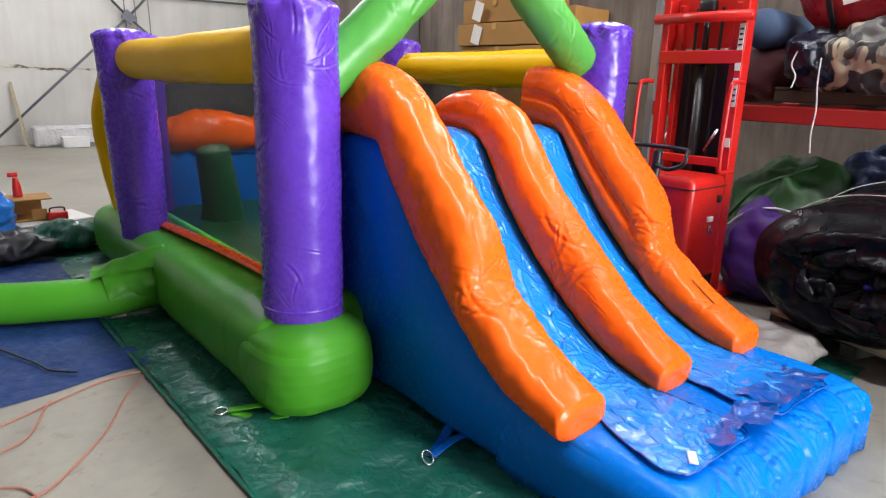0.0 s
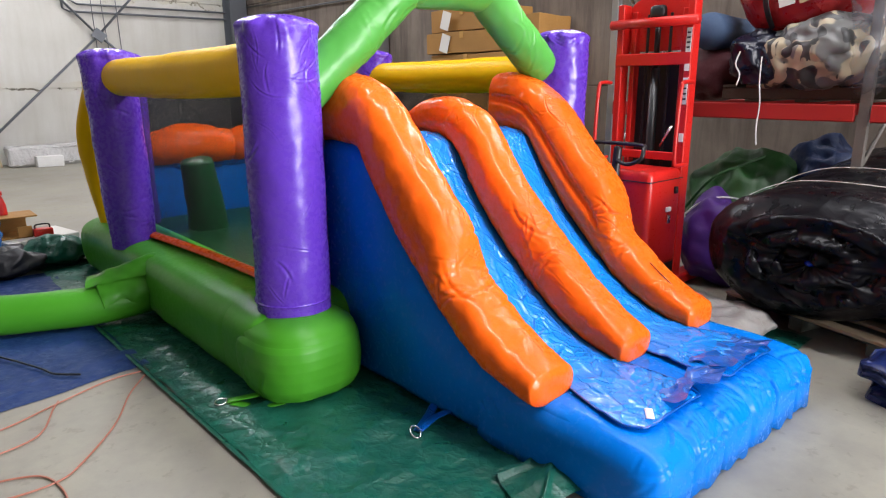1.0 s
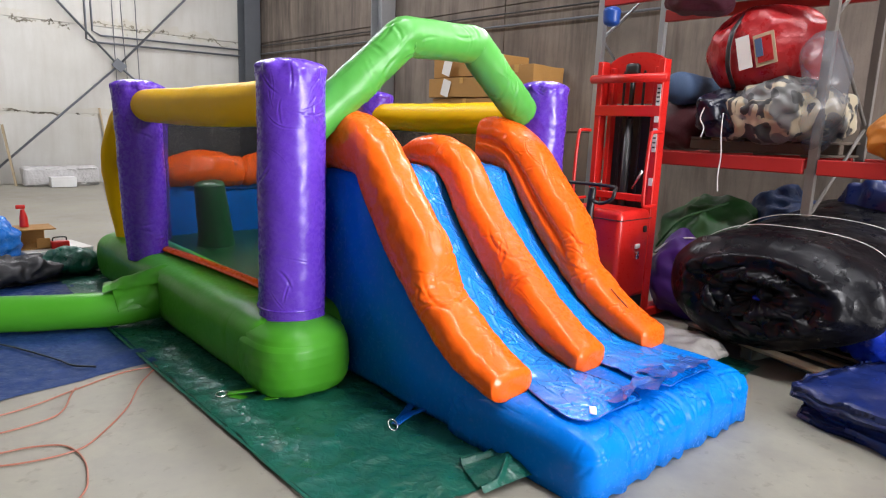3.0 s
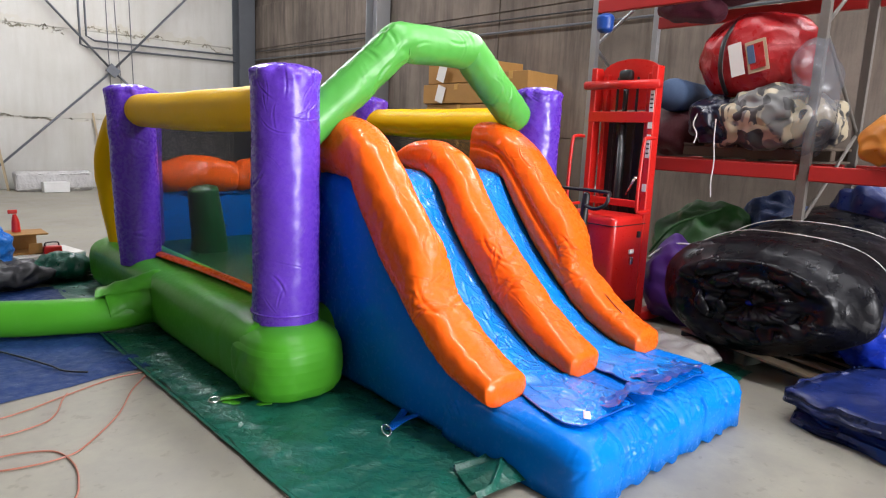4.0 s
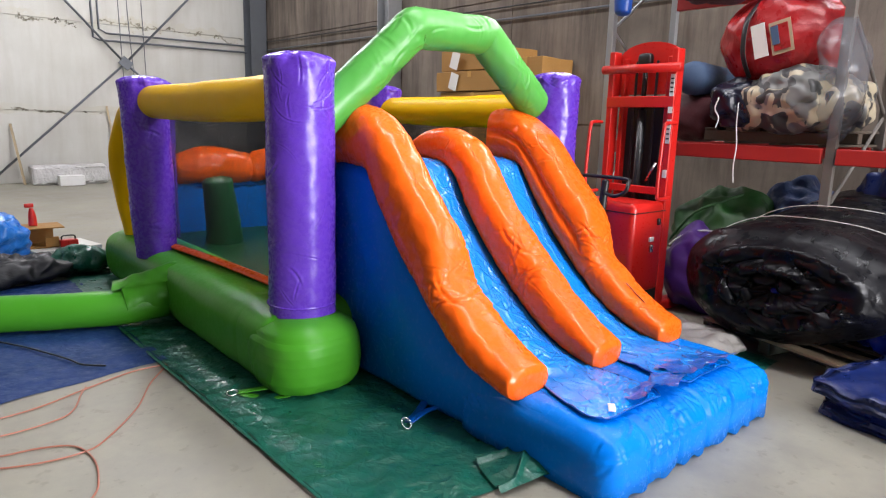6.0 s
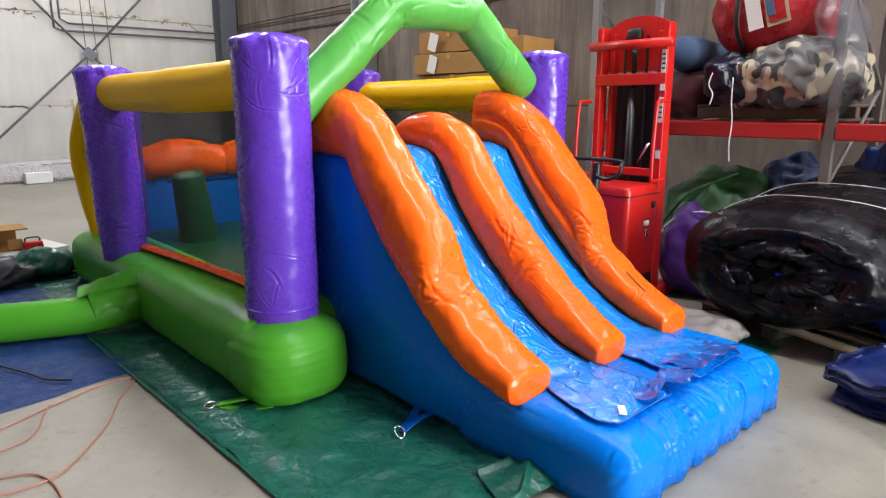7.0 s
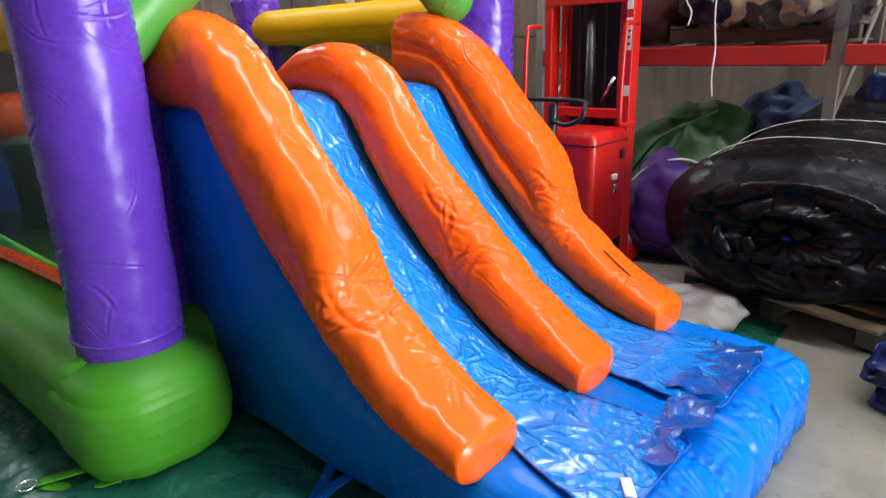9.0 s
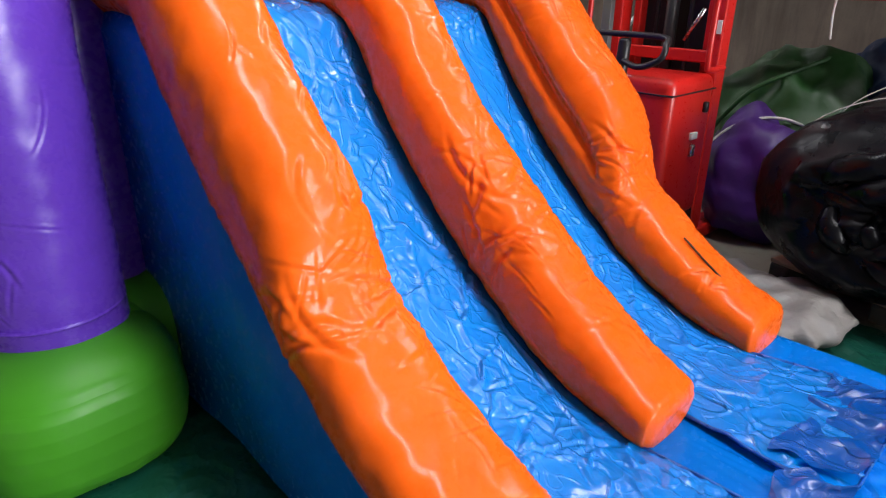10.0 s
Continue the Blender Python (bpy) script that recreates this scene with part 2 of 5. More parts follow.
def panel_wall(name, light, dark, stain, crack, streaky):
    """Cast wall panels, stained; crack: how dark the broken line over each joint is."""
    m, nt, b = mat(name)
    v = nt.nodes.new("ShaderNodeNewGeometry").outputs["Position"]
    tall = nt.nodes.new("ShaderNodeMapping")
    tall.inputs["Scale"].default_value = (3.0, 3.0, 0.35)
    nt.links.new(v, tall.inputs["Vector"])
    big = noise_out(nt, v, 0.7, 5, 0.6)
    streak = noise_out(nt, tall.outputs["Vector"], 1.6, 5, 0.65)
    fine = noise_out(nt, v, 60, 4, 0.6)
    col = ramp(nt, big, [(0.3, dark), (0.65, light)])
    col = mixed(nt, ramp(nt, streak, [(0.42, (0, 0, 0)), (0.72, (streaky,) * 3)]), col, stain)
    col = mixed(nt, ramp(nt, fine, [(0.5, (0, 0, 0)), (0.8, (0.25,) * 3)]), col, scaled(dark, 0.6))
    sep = nt.nodes.new("ShaderNodeSeparateXYZ")
    nt.links.new(v, sep.inputs["Vector"])
    if crack:
        jit = noise_out(nt, v, 1.5, 6, 0.7)

        def line(z, spread, width):
            a = node(nt, "ShaderNodeMath")
            a.operation = "MULTIPLY_ADD"
            nt.links.new(jit, a.inputs[0])
            a.inputs[1].default_value = spread
            nt.links.new(sep.outputs["Z"], a.inputs[2])
            c = node(nt, "ShaderNodeMath")
            c.operation = "COMPARE"
            nt.links.new(a.outputs[0], c.inputs[0])
            c.inputs[1].default_value, c.inputs[2].default_value = z + spread / 2, width
            return c.outputs[0]

        gap = ramp(nt, noise_out(nt, v, 2.6, 2), [(0.47, (0, 0, 0)), (0.52, (crack,) * 3)])
        for z, spread, width in ((1.47, 0.4, 0.018), (3.3, 1.1, 0.022), (5.1, 0.7, 0.014)):
            fac = mixed(nt, line(z, spread, width), (0.0, 0.0, 0.0), gap)
            col = mixed(nt, fac, col, (0.05, 0.042, 0.03))
            halo = mixed(nt, line(z + 0.03, spread * 0.8, 0.09), (0.0, 0.0, 0.0), ramp(nt, big, [(0.4, (0, 0, 0)), (0.6, (0.45,) * 3)]))
            col = mixed(nt, halo, col, (0.48, 0.44, 0.33))
    nt.links.new(col, b.inputs["Base Color"])
    b.inputs["Roughness"].default_value = 0.85
    bumped(nt, b, [(big, 0.2, 0.02), (fine, 0.25, 0.003)])
    return m


FLOOR = concrete_floor()
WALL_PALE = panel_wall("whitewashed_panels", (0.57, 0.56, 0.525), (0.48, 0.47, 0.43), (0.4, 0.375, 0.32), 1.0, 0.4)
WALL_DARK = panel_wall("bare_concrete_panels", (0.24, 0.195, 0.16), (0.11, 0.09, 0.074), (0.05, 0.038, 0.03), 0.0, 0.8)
ROOF = plain("roof_sheet", (0.24, 0.245, 0.25), 0.6)


# ---- mesh tools ----
ORIGIN = {}


def thing(name, at, label, category, group="", kind=""):
    """An Empty at the thing's base, which carries its parts."""
    ob = new(name)
    ob.location = at
    ob.empty_display_size = 0.1
    ORIGIN[ob.name] = Vector(at)
    return tagged(ob, label, category, group, kind)


def part(name, bm, material, parent=None, label="", smooth=True):
    """Links bm (in world places) as one mesh object, under a thing or a part."""
    me = bpy.data.meshes.new(name)
    root = parent
    while root is not None and root.parent is not None:
        root = root.parent
    if root is not None:
        bmesh.ops.translate(bm, verts=bm.verts, vec=-ORIGIN[root.name])
    for f in bm.faces:
        f.smooth = smooth
    bmesh.ops.recalc_face_normals(bm, faces=bm.faces)
    bm.to_mesh(me)
    bm.free()
    me.materials.append(material)
    ob = new(name, me)
    if parent is not None:
        ob.parent = parent
    if label:
        ob["label"] = label
    return ob


def single(name, bm, material, at, label, category, group="", kind="", smooth=True):
    """A thing of one mesh, with its origin at its base."""
    bmesh.ops.translate(bm, verts=bm.verts, vec=-Vector(at))
    ob = part(name, bm, material, None, "", smooth)
    ob.location = at
    return tagged(ob, label, category, group, kind)


def wobble(p, freq, seed=0.0):
    return noise.noise(Vector((p[0] * freq + seed, p[1] * freq - seed, p[2] * freq + 2 * seed)))


def spline(pts, per=8, closed=False):
    pts = [Vector(p) for p in pts]
    n = len(pts)
    out = []
    for i in range(n if closed else n - 1):
        def g(k):
            return pts[k % n] if closed else pts[max(0, min(n - 1, k))]
        a, b, c, d = g(i - 1), g(i), g(i + 1), g(i + 2)
        for j in range(per):
            t = j / per
            out.append(0.5 * ((2 * b) + (c - a) * t + (2 * a - 5 * b + 4 * c - d) * t * t + (3 * b - a - 3 * c + d) * t ** 3))
    if not closed:
        out.append(pts[-1])
    return out


def loft(rings, closed=False, caps=True, bm=None):
    bm = bm or bmesh.new()
    vs = [[bm.verts.new(p) for p in ring] for ring in rings]
    n = len(vs[0])
    for i in range(len(vs) if closed else len(vs) - 1):
        a, b = vs[i], vs[(i + 1) % len(vs)]
        for j in range(n):
            bm.faces.new((a[j], a[(j + 1) % n], b[(j + 1) % n], b[j]))
    if caps and not closed:
        bm.faces.new(list(reversed(vs[0])))
        bm.faces.new(vs[-1])
    return bm


def sweep(pts, r, n=24, per=8, closed=False, round_ends=(0.6, 0.6), power=2.0, flat=1.0, amp=0.0, freq=5.0, up=(0, 0, 1), pucker=(0, 0), straight=False, bm=None):
    """A tube along a line. r: one radius, or one for each point; power over 2 squares its section; flat: height over width;
    pucker: how far the ends are gathered into folds."""
    line = [Vector(p) for p in pts] if straight else spline(pts, per, closed)
    if straight and per > 1 and not closed:
        fine = []
        for a, b in zip(line, line[1:]):
            fine += [a.lerp(b, k / per) for k in range(per)]
        line = fine + [line[-1]]
    m = len(line)
    if isinstance(r, (int, float)):
        radii = [r] * m
    else:
        radii = [r[min(len(r) - 1, int(i / (m - 1) * (len(r) - 1)))] * (1 - (i / (m - 1) * (len(r) - 1)) % 1)
                 + r[min(len(r) - 1, int(i / (m - 1) * (len(r) - 1)) + 1)] * ((i / (m - 1) * (len(r) - 1)) % 1) for i in range(m)]
    stations = [(line[i], radii[i], 0.0) for i in range(m)]
    tang = []
    for i in range(m):
        a = line[(i - 1) % m] if closed or i else line[0]
        b = line[(i + 1) % m] if closed or i < m - 1 else line[-1]
        tang.append((b - a).normalized())
    normals = []
    side = tang[0].cross(Vector(up))
    if side.length < 0.05:
        side = tang[0].cross(Vector((1, 0, 0)))
    side.normalize()
    for i in range(m):
        side = (side - tang[i] * side.dot(tang[i])).normalized()
        normals.append(side.copy())
    rows = [(line[i], radii[i], tang[i], normals[i], i / max(1, m - 1)) for i in range(m)]
    if not closed:
        def cap(i, sign, depth):
            out = []
            for k in (0.18, 0.35, 0.5, 0.65, 0.77, 0.87, 0.94, 0.985):
                out.append((line[i] + tang[i] * sign * depth * radii[i] * k, radii[i] * math.sqrt(1 - k * k), tang[i], normals[i], 0.0 if sign < 0 else 1.0))
            return out
        if round_ends[0]:
            rows = list(reversed(cap(0, -1, round_ends[0]))) + rows
        if round_ends[1]:
            rows = rows + cap(m - 1, 1, round_ends[1])
    rings = []
    for p, rad, t, s, u in rows:
        w = s.cross(t)
        ring = []
        for j in range(n):
            a = 2 * math.pi * j / n
            ca, sa = math.cos(a), math.sin(a)
            e = 2.0 / power
            x, y = math.copysign(abs(ca) ** e, ca), math.copysign(abs(sa) ** e, sa) * flat
            q = p + s * (x * rad) + w * (y * rad)
            if amp:
                k = amp * wobble(q, freq) + amp * 0.4 * wobble(q, freq * 2.7, 3.1)
                q += (q - p).normalized() * k
            for end, depth in ((0, pucker[0]), (1, pucker[1])):
                if depth:
                    near = max(0.0, 1 - abs(u - end) * 9)
                    if near:
                        q += (q - p).normalized() * depth * near * (math.sin(a * 9 + 5 * wobble(q, 3)) * 0.6 + wobble(q, 20))
            ring.append(q)
        rings.append(ring)
    return loft(rings, closed, True, bm)


def rbox(c, s, bevel=0.01, seg=2, amp=0.0, freq=4.0, cuts=0, rz=0.0, bm=None):
    """A box with rounded edges; c: the centre, s: the sizes."""
    own = bmesh.new()
    bmesh.ops.create_cube(own, size=1.0)
    bmesh.ops.scale(own, verts=own.verts, vec=s)
    if cuts:
        bmesh.ops.subdivide_edges(own, edges=own.edges[:], cuts=cuts, use_grid_fill=True)
    if bevel:
        es = [e for e in own.edges if len(e.link_faces) == 2 and e.calc_face_angle(0) > 0.5]
        bmesh.ops.bevel(own, geom=es, offset=bevel, segments=seg, profile=0.5, affect="EDGES")
    if amp:
        for v in own.verts:
            v.co += Vector((wobble(v.co + Vector(c), freq, 1), wobble(v.co + Vector(c), freq, 2), wobble(v.co + Vector(c), freq, 3))) * amp
    bmesh.ops.rotate(own, verts=own.verts, cent=(0, 0, 0), matrix=Matrix.Rotation(radians(rz), 3, "Z"))
    bmesh.ops.translate(own, verts=own.verts, vec=c)
    if bm is None:
        return own
    me = bpy.data.meshes.new("tmp")
    own.to_mesh(me)
    own.free()
    bm.from_mesh(me)
    bpy.data.meshes.remove(me)
    return bm


def bar(a, b, r, n=10, bm=None):
    return sweep([a, b], r, n=n, per=1, round_ends=(0, 0), straight=True, bm=bm)


def heap(c, s, amp=0.12, freq=3.0, sub=5, power=2.4, sharp=0.5, seed=0.0, rz=0.0):
    """A soft slumped bundle with folds; c: the middle of its base, s: its full sizes."""
    bm = bmesh.new()
    bmesh.ops.create_icosphere(bm, subdivisions=sub, radius=1.0)
    turn = Matrix.Rotation(radians(rz), 3, "Z")
    for v in bm.verts:
        d = v.co.normalized()
        k = (abs(d.x) ** power + abs(d.y) ** power + abs(d.z) ** power) ** (-1 / power)
        p = d * k
        q = Vector((p.x * s[0] / 2, p.y * s[1] / 2, p.z * s[2] / 2))
        ridge = (1 - abs(wobble(q, freq * 1.7, seed + 5)) * 2.2) * sharp
        h = amp * (wobble(q, freq, seed) + 0.5 * wobble(q, freq * 2.3, seed + 9) + 0.35 * ridge)
        q += d * h
        q.z = max(q.z, -s[2] / 2)
        v.co = turn @ q + Vector((c[0], c[1], c[2] + s[2] / 2))
    return bm


def crinkle(ob, clusters, seed, depth=0.004, length=0.05, width=0.006, spread=0.12, each=(4, 9), where=None):
    """Presses groups of short creases with raised lips into a dense mesh, along its normals."""
    rng = np.random.default_rng(seed)
    me = ob.data
    n = len(me.vertices)
    co, no = np.empty(n * 3), np.empty(n * 3)
    me.vertices.foreach_get("co", co)
    me.vertices.foreach_get("normal", no)
    co, no = co.reshape(n, 3), no.reshape(n, 3)
    allowed = np.arange(n) if where is None else np.nonzero(where(co + np.array(ORIGIN[ob.parent.name])))[0]
    move = np.zeros(n)
    for _ in range(clusters):
        home = rng.choice(allowed)
        lean = rng.uniform(0, math.pi)
        d2 = ((co - co[home]) ** 2).sum(1)
        near = np.nonzero(d2 < spread ** 2)[0]
        zone = np.nonzero(d2 < (spread + 2.2 * length) ** 2)[0]
        zco = co[zone]
        for _ in range(rng.integers(*each)):
            i = rng.choice(near)
            nrm = no[i]
            t = np.cross(nrm, (0.3, 0.2, 0.93))
            t /= np.linalg.norm(t) + 1e-9
            b = np.cross(nrm, t)
            a = lean + rng.normal(0, 0.45) + (1.2 if rng.random() < 0.3 else 0)
            t, b = t * math.cos(a) + b * math.sin(a), b * math.cos(a) - t * math.sin(a)
            ln, wd, dp = length * rng.uniform(0.5, 1.6), width * rng.uniform(0.7, 1.6), depth * rng.uniform(0.5, 1.3)
            rel = zco - co[i]
            s, h = rel @ t, rel @ nrm
            w = rel @ b - rng.uniform(-4, 4) * s ** 2
            taper = np.exp(-(s / ln) ** 4) * (np.abs(h) < 0.06)
            move[zone] += dp * taper * (0.7 * np.exp(-((w - 1.5 * wd) / wd) ** 2) - np.exp(-(w / (0.8 * wd)) ** 2) + 0.4 * np.exp(-((w + 1.8 * wd) / (1.4 * wd)) ** 2))
    co += no * np.clip(move, -0.009, 0.009)[:, None]
    me.vertices.foreach_set("co", co.ravel())
    me.update()
    return ob


def cloth(x0, x1, y0, y1, z, nx, ny, amp, freq, seed=0.0, ragged=0.0, corner=None):
    """A sheet on the ground with low folds; corner moves a point of the sheet."""
    bm = bmesh.new()
    grid = []
    for i in range(nx + 1):
        row = []
        for j in range(ny + 1):
            u, w = i / nx, j / ny
            x, y = x0 + (x1 - x0) * u, y0 + (y1 - y0) * w
            if corner:
                dx, dy = corner(u, w)
                x, y = x + dx, y + dy
            p = (x, y, 0)
            if ragged:
                x += ragged * wobble(p, 3.0, 4) * (1 if i in (0, nx) else 0.3)
                y += ragged * wobble(p, 3.0, 8) * (1 if j in (0, ny) else 0.3)
            h = amp * max(0.0, 0.35 + wobble(p, freq, seed)) + amp * 1.5 * max(0.0, 0.12 - abs(wobble(p, freq * 0.8, seed + 7))) * 4
            row.append(bm.verts.new((x, y, z + h)))
        grid.append(row)
    for i in range(nx):
        for j in range(ny):
            bm.faces.new((grid[i][j], grid[i + 1][j], grid[i + 1][j + 1], grid[i][j + 1]))
    return bm


# ---- the hall ----
X0, X1, Y0, Y1, TOP = HALL["x0"], HALL["x1"], HALL["y0"], HALL["y1"], HALL["top"]


def slab(name, lo, hi, material, label, category="wall"):
    c = [(a + b) / 2 for a, b in zip(lo, hi)]
    s = [b - a for a, b in zip(lo, hi)]
    return single(name, rbox((0, 0, 0), s, 0), material, (0, 0, 0), label, category, kind="structure", smooth=False), c


def structure(name, lo, hi, material, label, category="wall"):
    ob, c = slab(name, lo, hi, material, label, category)
    ob.location = c
    return ob


structure("floor", (X0 - 0.3, Y0 - 6, -0.2), (X1 + 0.3, Y1 + 0.3, 0), FLOOR, "dusty grey concrete workshop floor with faint stains", "floor")
structure("wall_north", (X0 - 0.3, Y1 + 0.03, 0), (X1 + 0.3, Y1 + 0.3, TOP), WALL_PALE, "whitewashed panel wall with cracks along its joints")
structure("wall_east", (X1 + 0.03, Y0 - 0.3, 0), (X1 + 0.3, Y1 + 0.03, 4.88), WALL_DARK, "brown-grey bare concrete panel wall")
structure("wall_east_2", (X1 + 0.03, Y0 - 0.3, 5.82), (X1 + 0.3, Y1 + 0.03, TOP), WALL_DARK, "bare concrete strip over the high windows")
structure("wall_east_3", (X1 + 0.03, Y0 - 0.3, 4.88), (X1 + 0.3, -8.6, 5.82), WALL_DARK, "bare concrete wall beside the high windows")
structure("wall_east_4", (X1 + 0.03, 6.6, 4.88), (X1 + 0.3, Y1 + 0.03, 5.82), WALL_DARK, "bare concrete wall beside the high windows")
# west wall is out of view; its dark concrete is chosen to lessen bounce
structure("wall_west", (X0 - 0.3, Y0 - 0.3, 0), (X0, Y1 + 0.03, TOP), WALL_DARK, "unseen hall wall, given dark concrete to cut bounce light")
structure("wall_south_1", (X0, Y0 - 0.3, 0), (2.1, Y0, TOP), WALL_PALE, "plain whitewashed wall beside the gate")
structure("wall_south_2", (6.9, Y0 - 0.3, 0), (X1 + 0.03, Y0, TOP), WALL_PALE, "plain whitewashed wall beside the gate")
structure("wall_south_3", (2.1, Y0 - 0.3, 4.6), (6.9, Y0, TOP), WALL_PALE, "plain whitewashed wall over the gate")

# roof with openings for the roof lights
bm = bmesh.new()
xs = sorted([X0 - 0.3, X1 + 0.3] + [x + s * w / 2 for x, y, w, d, e in ROOF_LIGHTS for s in (-1, 1)])
ys = sorted([Y0 - 0.3, Y1 + 0.3] + [y + s * d / 2 for y, d in {(r[1], r[3]) for r in ROOF_LIGHTS} for s in (-1, 1)])
for xa, xb in zip(xs, xs[1:]):
    for ya, yb in zip(ys, ys[1:]):
        mx, my = (xa + xb) / 2, (ya + yb) / 2
        if any(abs(mx - x) < w / 2 and abs(my - y) < d / 2 for x, y, w, d, e in ROOF_LIGHTS):
            continue
        rbox((mx, my, TOP + 0.1), (xb - xa, yb - ya, 0.2), 0, bm=bm)
single("ceiling", bm, ROOF, (0, 0, 0), "grey sheet-metal roof with long roof lights", "ceiling", kind="structure", smooth=False)


def panels(parent, along, fixed, a0, a1, length, heights, material):
    """Cast panels, a little proud of the wall behind, with open joints."""
    cache = {}
    z = 0.0
    for h in heights:
        a = a0
        while a < a1 - 0.05:
            w = min(length, a1 - a)
            key = (round(w, 3), round(h, 3))
            size = (w - 0.012, 0.03, h - 0.014) if along == "x" else (0.03, w - 0.012, h - 0.014)
            if key not in cache:
                ob = part("panel", rbox((0, 0, 0), size, 0.006, 1), material, None, "", False)
                cache[key] = ob.data
            else:
                ob = new("panel", cache[key])
            ob.parent = parent
            where = Vector((a + w / 2, fixed, z + h / 2)) if along == "x" else Vector((fixed, a + w / 2, z + h / 2))
            ob.location = where - parent.location
            a += w
        z += h


def steel_column(name, x, y, w, d):
    bm = bmesh.new()
    for k in (-1, 1):
        rbox((x, y + k * (d / 2 - 0.008), TOP / 2), (w, 0.016, TOP), 0.003, 1, bm=bm)
    rbox((x, y, TOP / 2), (0.012, d - 0.032, TOP), 0, bm=bm)
    return single(name, bm, GREYSTEEL, (x, y, 0), "grey painted steel column standing against the wall", "column", "steel columns", smooth=False)


steel_column("steel_column", 7.36, 15.42, 0.4, 0.4)
ob = steel_column("steel_column", 7.42, 9.98, 0.3, 0.34)
ob["label"] = "pale grey steel column standing against the concrete wall"
ob.data.materials[0] = STEEL

# pipes and bracing on the pale wall
NY = 15.6


def wall_pipe(name, pts, r, material, label, category, straight=True):
    at = Vector(pts[0])
    return single(name, sweep(pts, r, n=8, per=1 if straight else 6, round_ends=(0.3, 0.3), straight=straight), material, at, label, category, kind="structure")


wall_pipe("conduit_1", [(3.8, NY, 6.5), (3.83, NY, 3.02), (3.95, NY, 2.97), (7.2, NY, 2.99)], 0.022, GREYSTEEL, "thin grey steel conduit bent along the pale wall", "pipe")
wall_pipe("conduit_2", [(3.92, NY, 6.5), (3.95, NY, 3.2), (4.1, NY, 3.12), (7.2, NY, 3.14)], 0.02, GREYSTEEL, "thin grey steel conduit bent along the pale wall", "pipe")
for x, xe in ((4.33, 4.36), (4.5, 4.58), (4.8, 4.83)):
    wall_pipe("cable", [(x, NY - 0.05, 6.5), (x + 0.01, NY - 0.05, 4.0), (xe, NY - 0.05, 2.2)], 0.009, GREYSTEEL, "thin grey cable hanging down the pale wall", "cable", False)
brace = thing("wall_bracing", (4.45, NY - 0.12, 0), "crossed grey steel rods meeting at a gusset plate", "brace", kind="structure")
C = Vector((4.4, NY - 0.1, 2.52))
for e in ((1.7, 0.0), (7.2, 5.5), (1.0, 6.2), (7.2, 0.1)):
    end = Vector((e[0], NY - 0.1, e[1]))
    part("rod", bar(C, end, 0.024, 8), GREYSTEEL, brace)
gus = rbox((0, 0, 0), (0.24, 0.02, 0.2), 0.004, 1)
bmesh.ops.rotate(gus, verts=gus.verts, cent=(0, 0, 0), matrix=Matrix.Rotation(radians(40), 3, "Y"))
bmesh.ops.translate(gus, verts=gus.verts, vec=C + Vector((0, -0.05, 0)))
part("gusset_plate", gus, GREYSTEEL, brace, smooth=False)
wall_pipe("conduit_3", [(7.55, 15.3, 3.05), (7.55, 10.2, 3.02), (7.55, 4.0, 2.98), (7.55, -4, 2.95)], 0.017, GREYSTEEL, "grey steel conduit along the concrete wall", "pipe")
wall_pipe("conduit_4", [(7.55, 15.3, 3.24), (7.55, 10.2, 3.2), (7.55, 4.0, 3.15), (7.55, -4, 3.1)], 0.012, BLACK, "black cable run along the concrete wall", "pipe")

# ---- tarpaulins and cables on the floor ----
tarp = thing("green_tarpaulin", (1.4, 1.7, 0), "dark green wrinkled tarpaulin spread under the bouncy castle", "tarpaulin")
part("sheet", cloth(1.39, 4.5, 1.72, 7.3, 0.004, 150, 220, 0.014, 4.5, 2.0, 0.02,
       lambda u, w: (0.06 * (0.5 - w) * (1 - u), -0.12 * u * (1 - w))), TARP_G, tarp)
part("hem", sweep([(1.41, 1.75, 0.014), (1.4, 2.6, 0.014), (1.385, 3.4, 0.014), (1.37, 4.05, 0.014), (1.36, 5.0, 0.014)], 0.012, n=8, per=12, flat=0.35, amp=0.004, freq=9), TARP_G, tarp, "folded green hem")
bm = cloth(1.98, 2.26, 1.6, 1.86, 0.012, 40, 36, 0.03, 6.0, 9.0, 0.03, lambda u, w: (0.1 * w, 0.05 * (1 - u)))
for v in bm.verts:
    v.co.z += 0.05 * max(0.0, (v.co.x - 2.0) / 0.26) * max(0.0, math.sin((v.co.y - 1.58) * 11))
part("turned_corner", bm, TARP_G, tarp, "turned-up green corner")
tarp = thing("blue_tarpaulin", (0, 3.9, 0), "faded blue tarpaulin lying on the concrete floor", "tarpaulin")
part("sheet", cloth(-1.6, 1.43, 3.93, 6.4, 0.003, 90, 70, 0.012, 3.0, 5.0, 0.03,
       lambda u, w: (0, (u - 0.95) * 0.5 * (1 - w) * (1 if u < 0.95 else 0))), TARP_B, tarp)


def floor_cable(pts, label="thin orange-brown extension cable lying in loops"):
    pts = [(x, y, 0.007) for x, y in pts]
    single("extension_cable", sweep(pts, 0.0042, n=8, per=8), CABLE, pts[0], label, "cable", "floor cables")


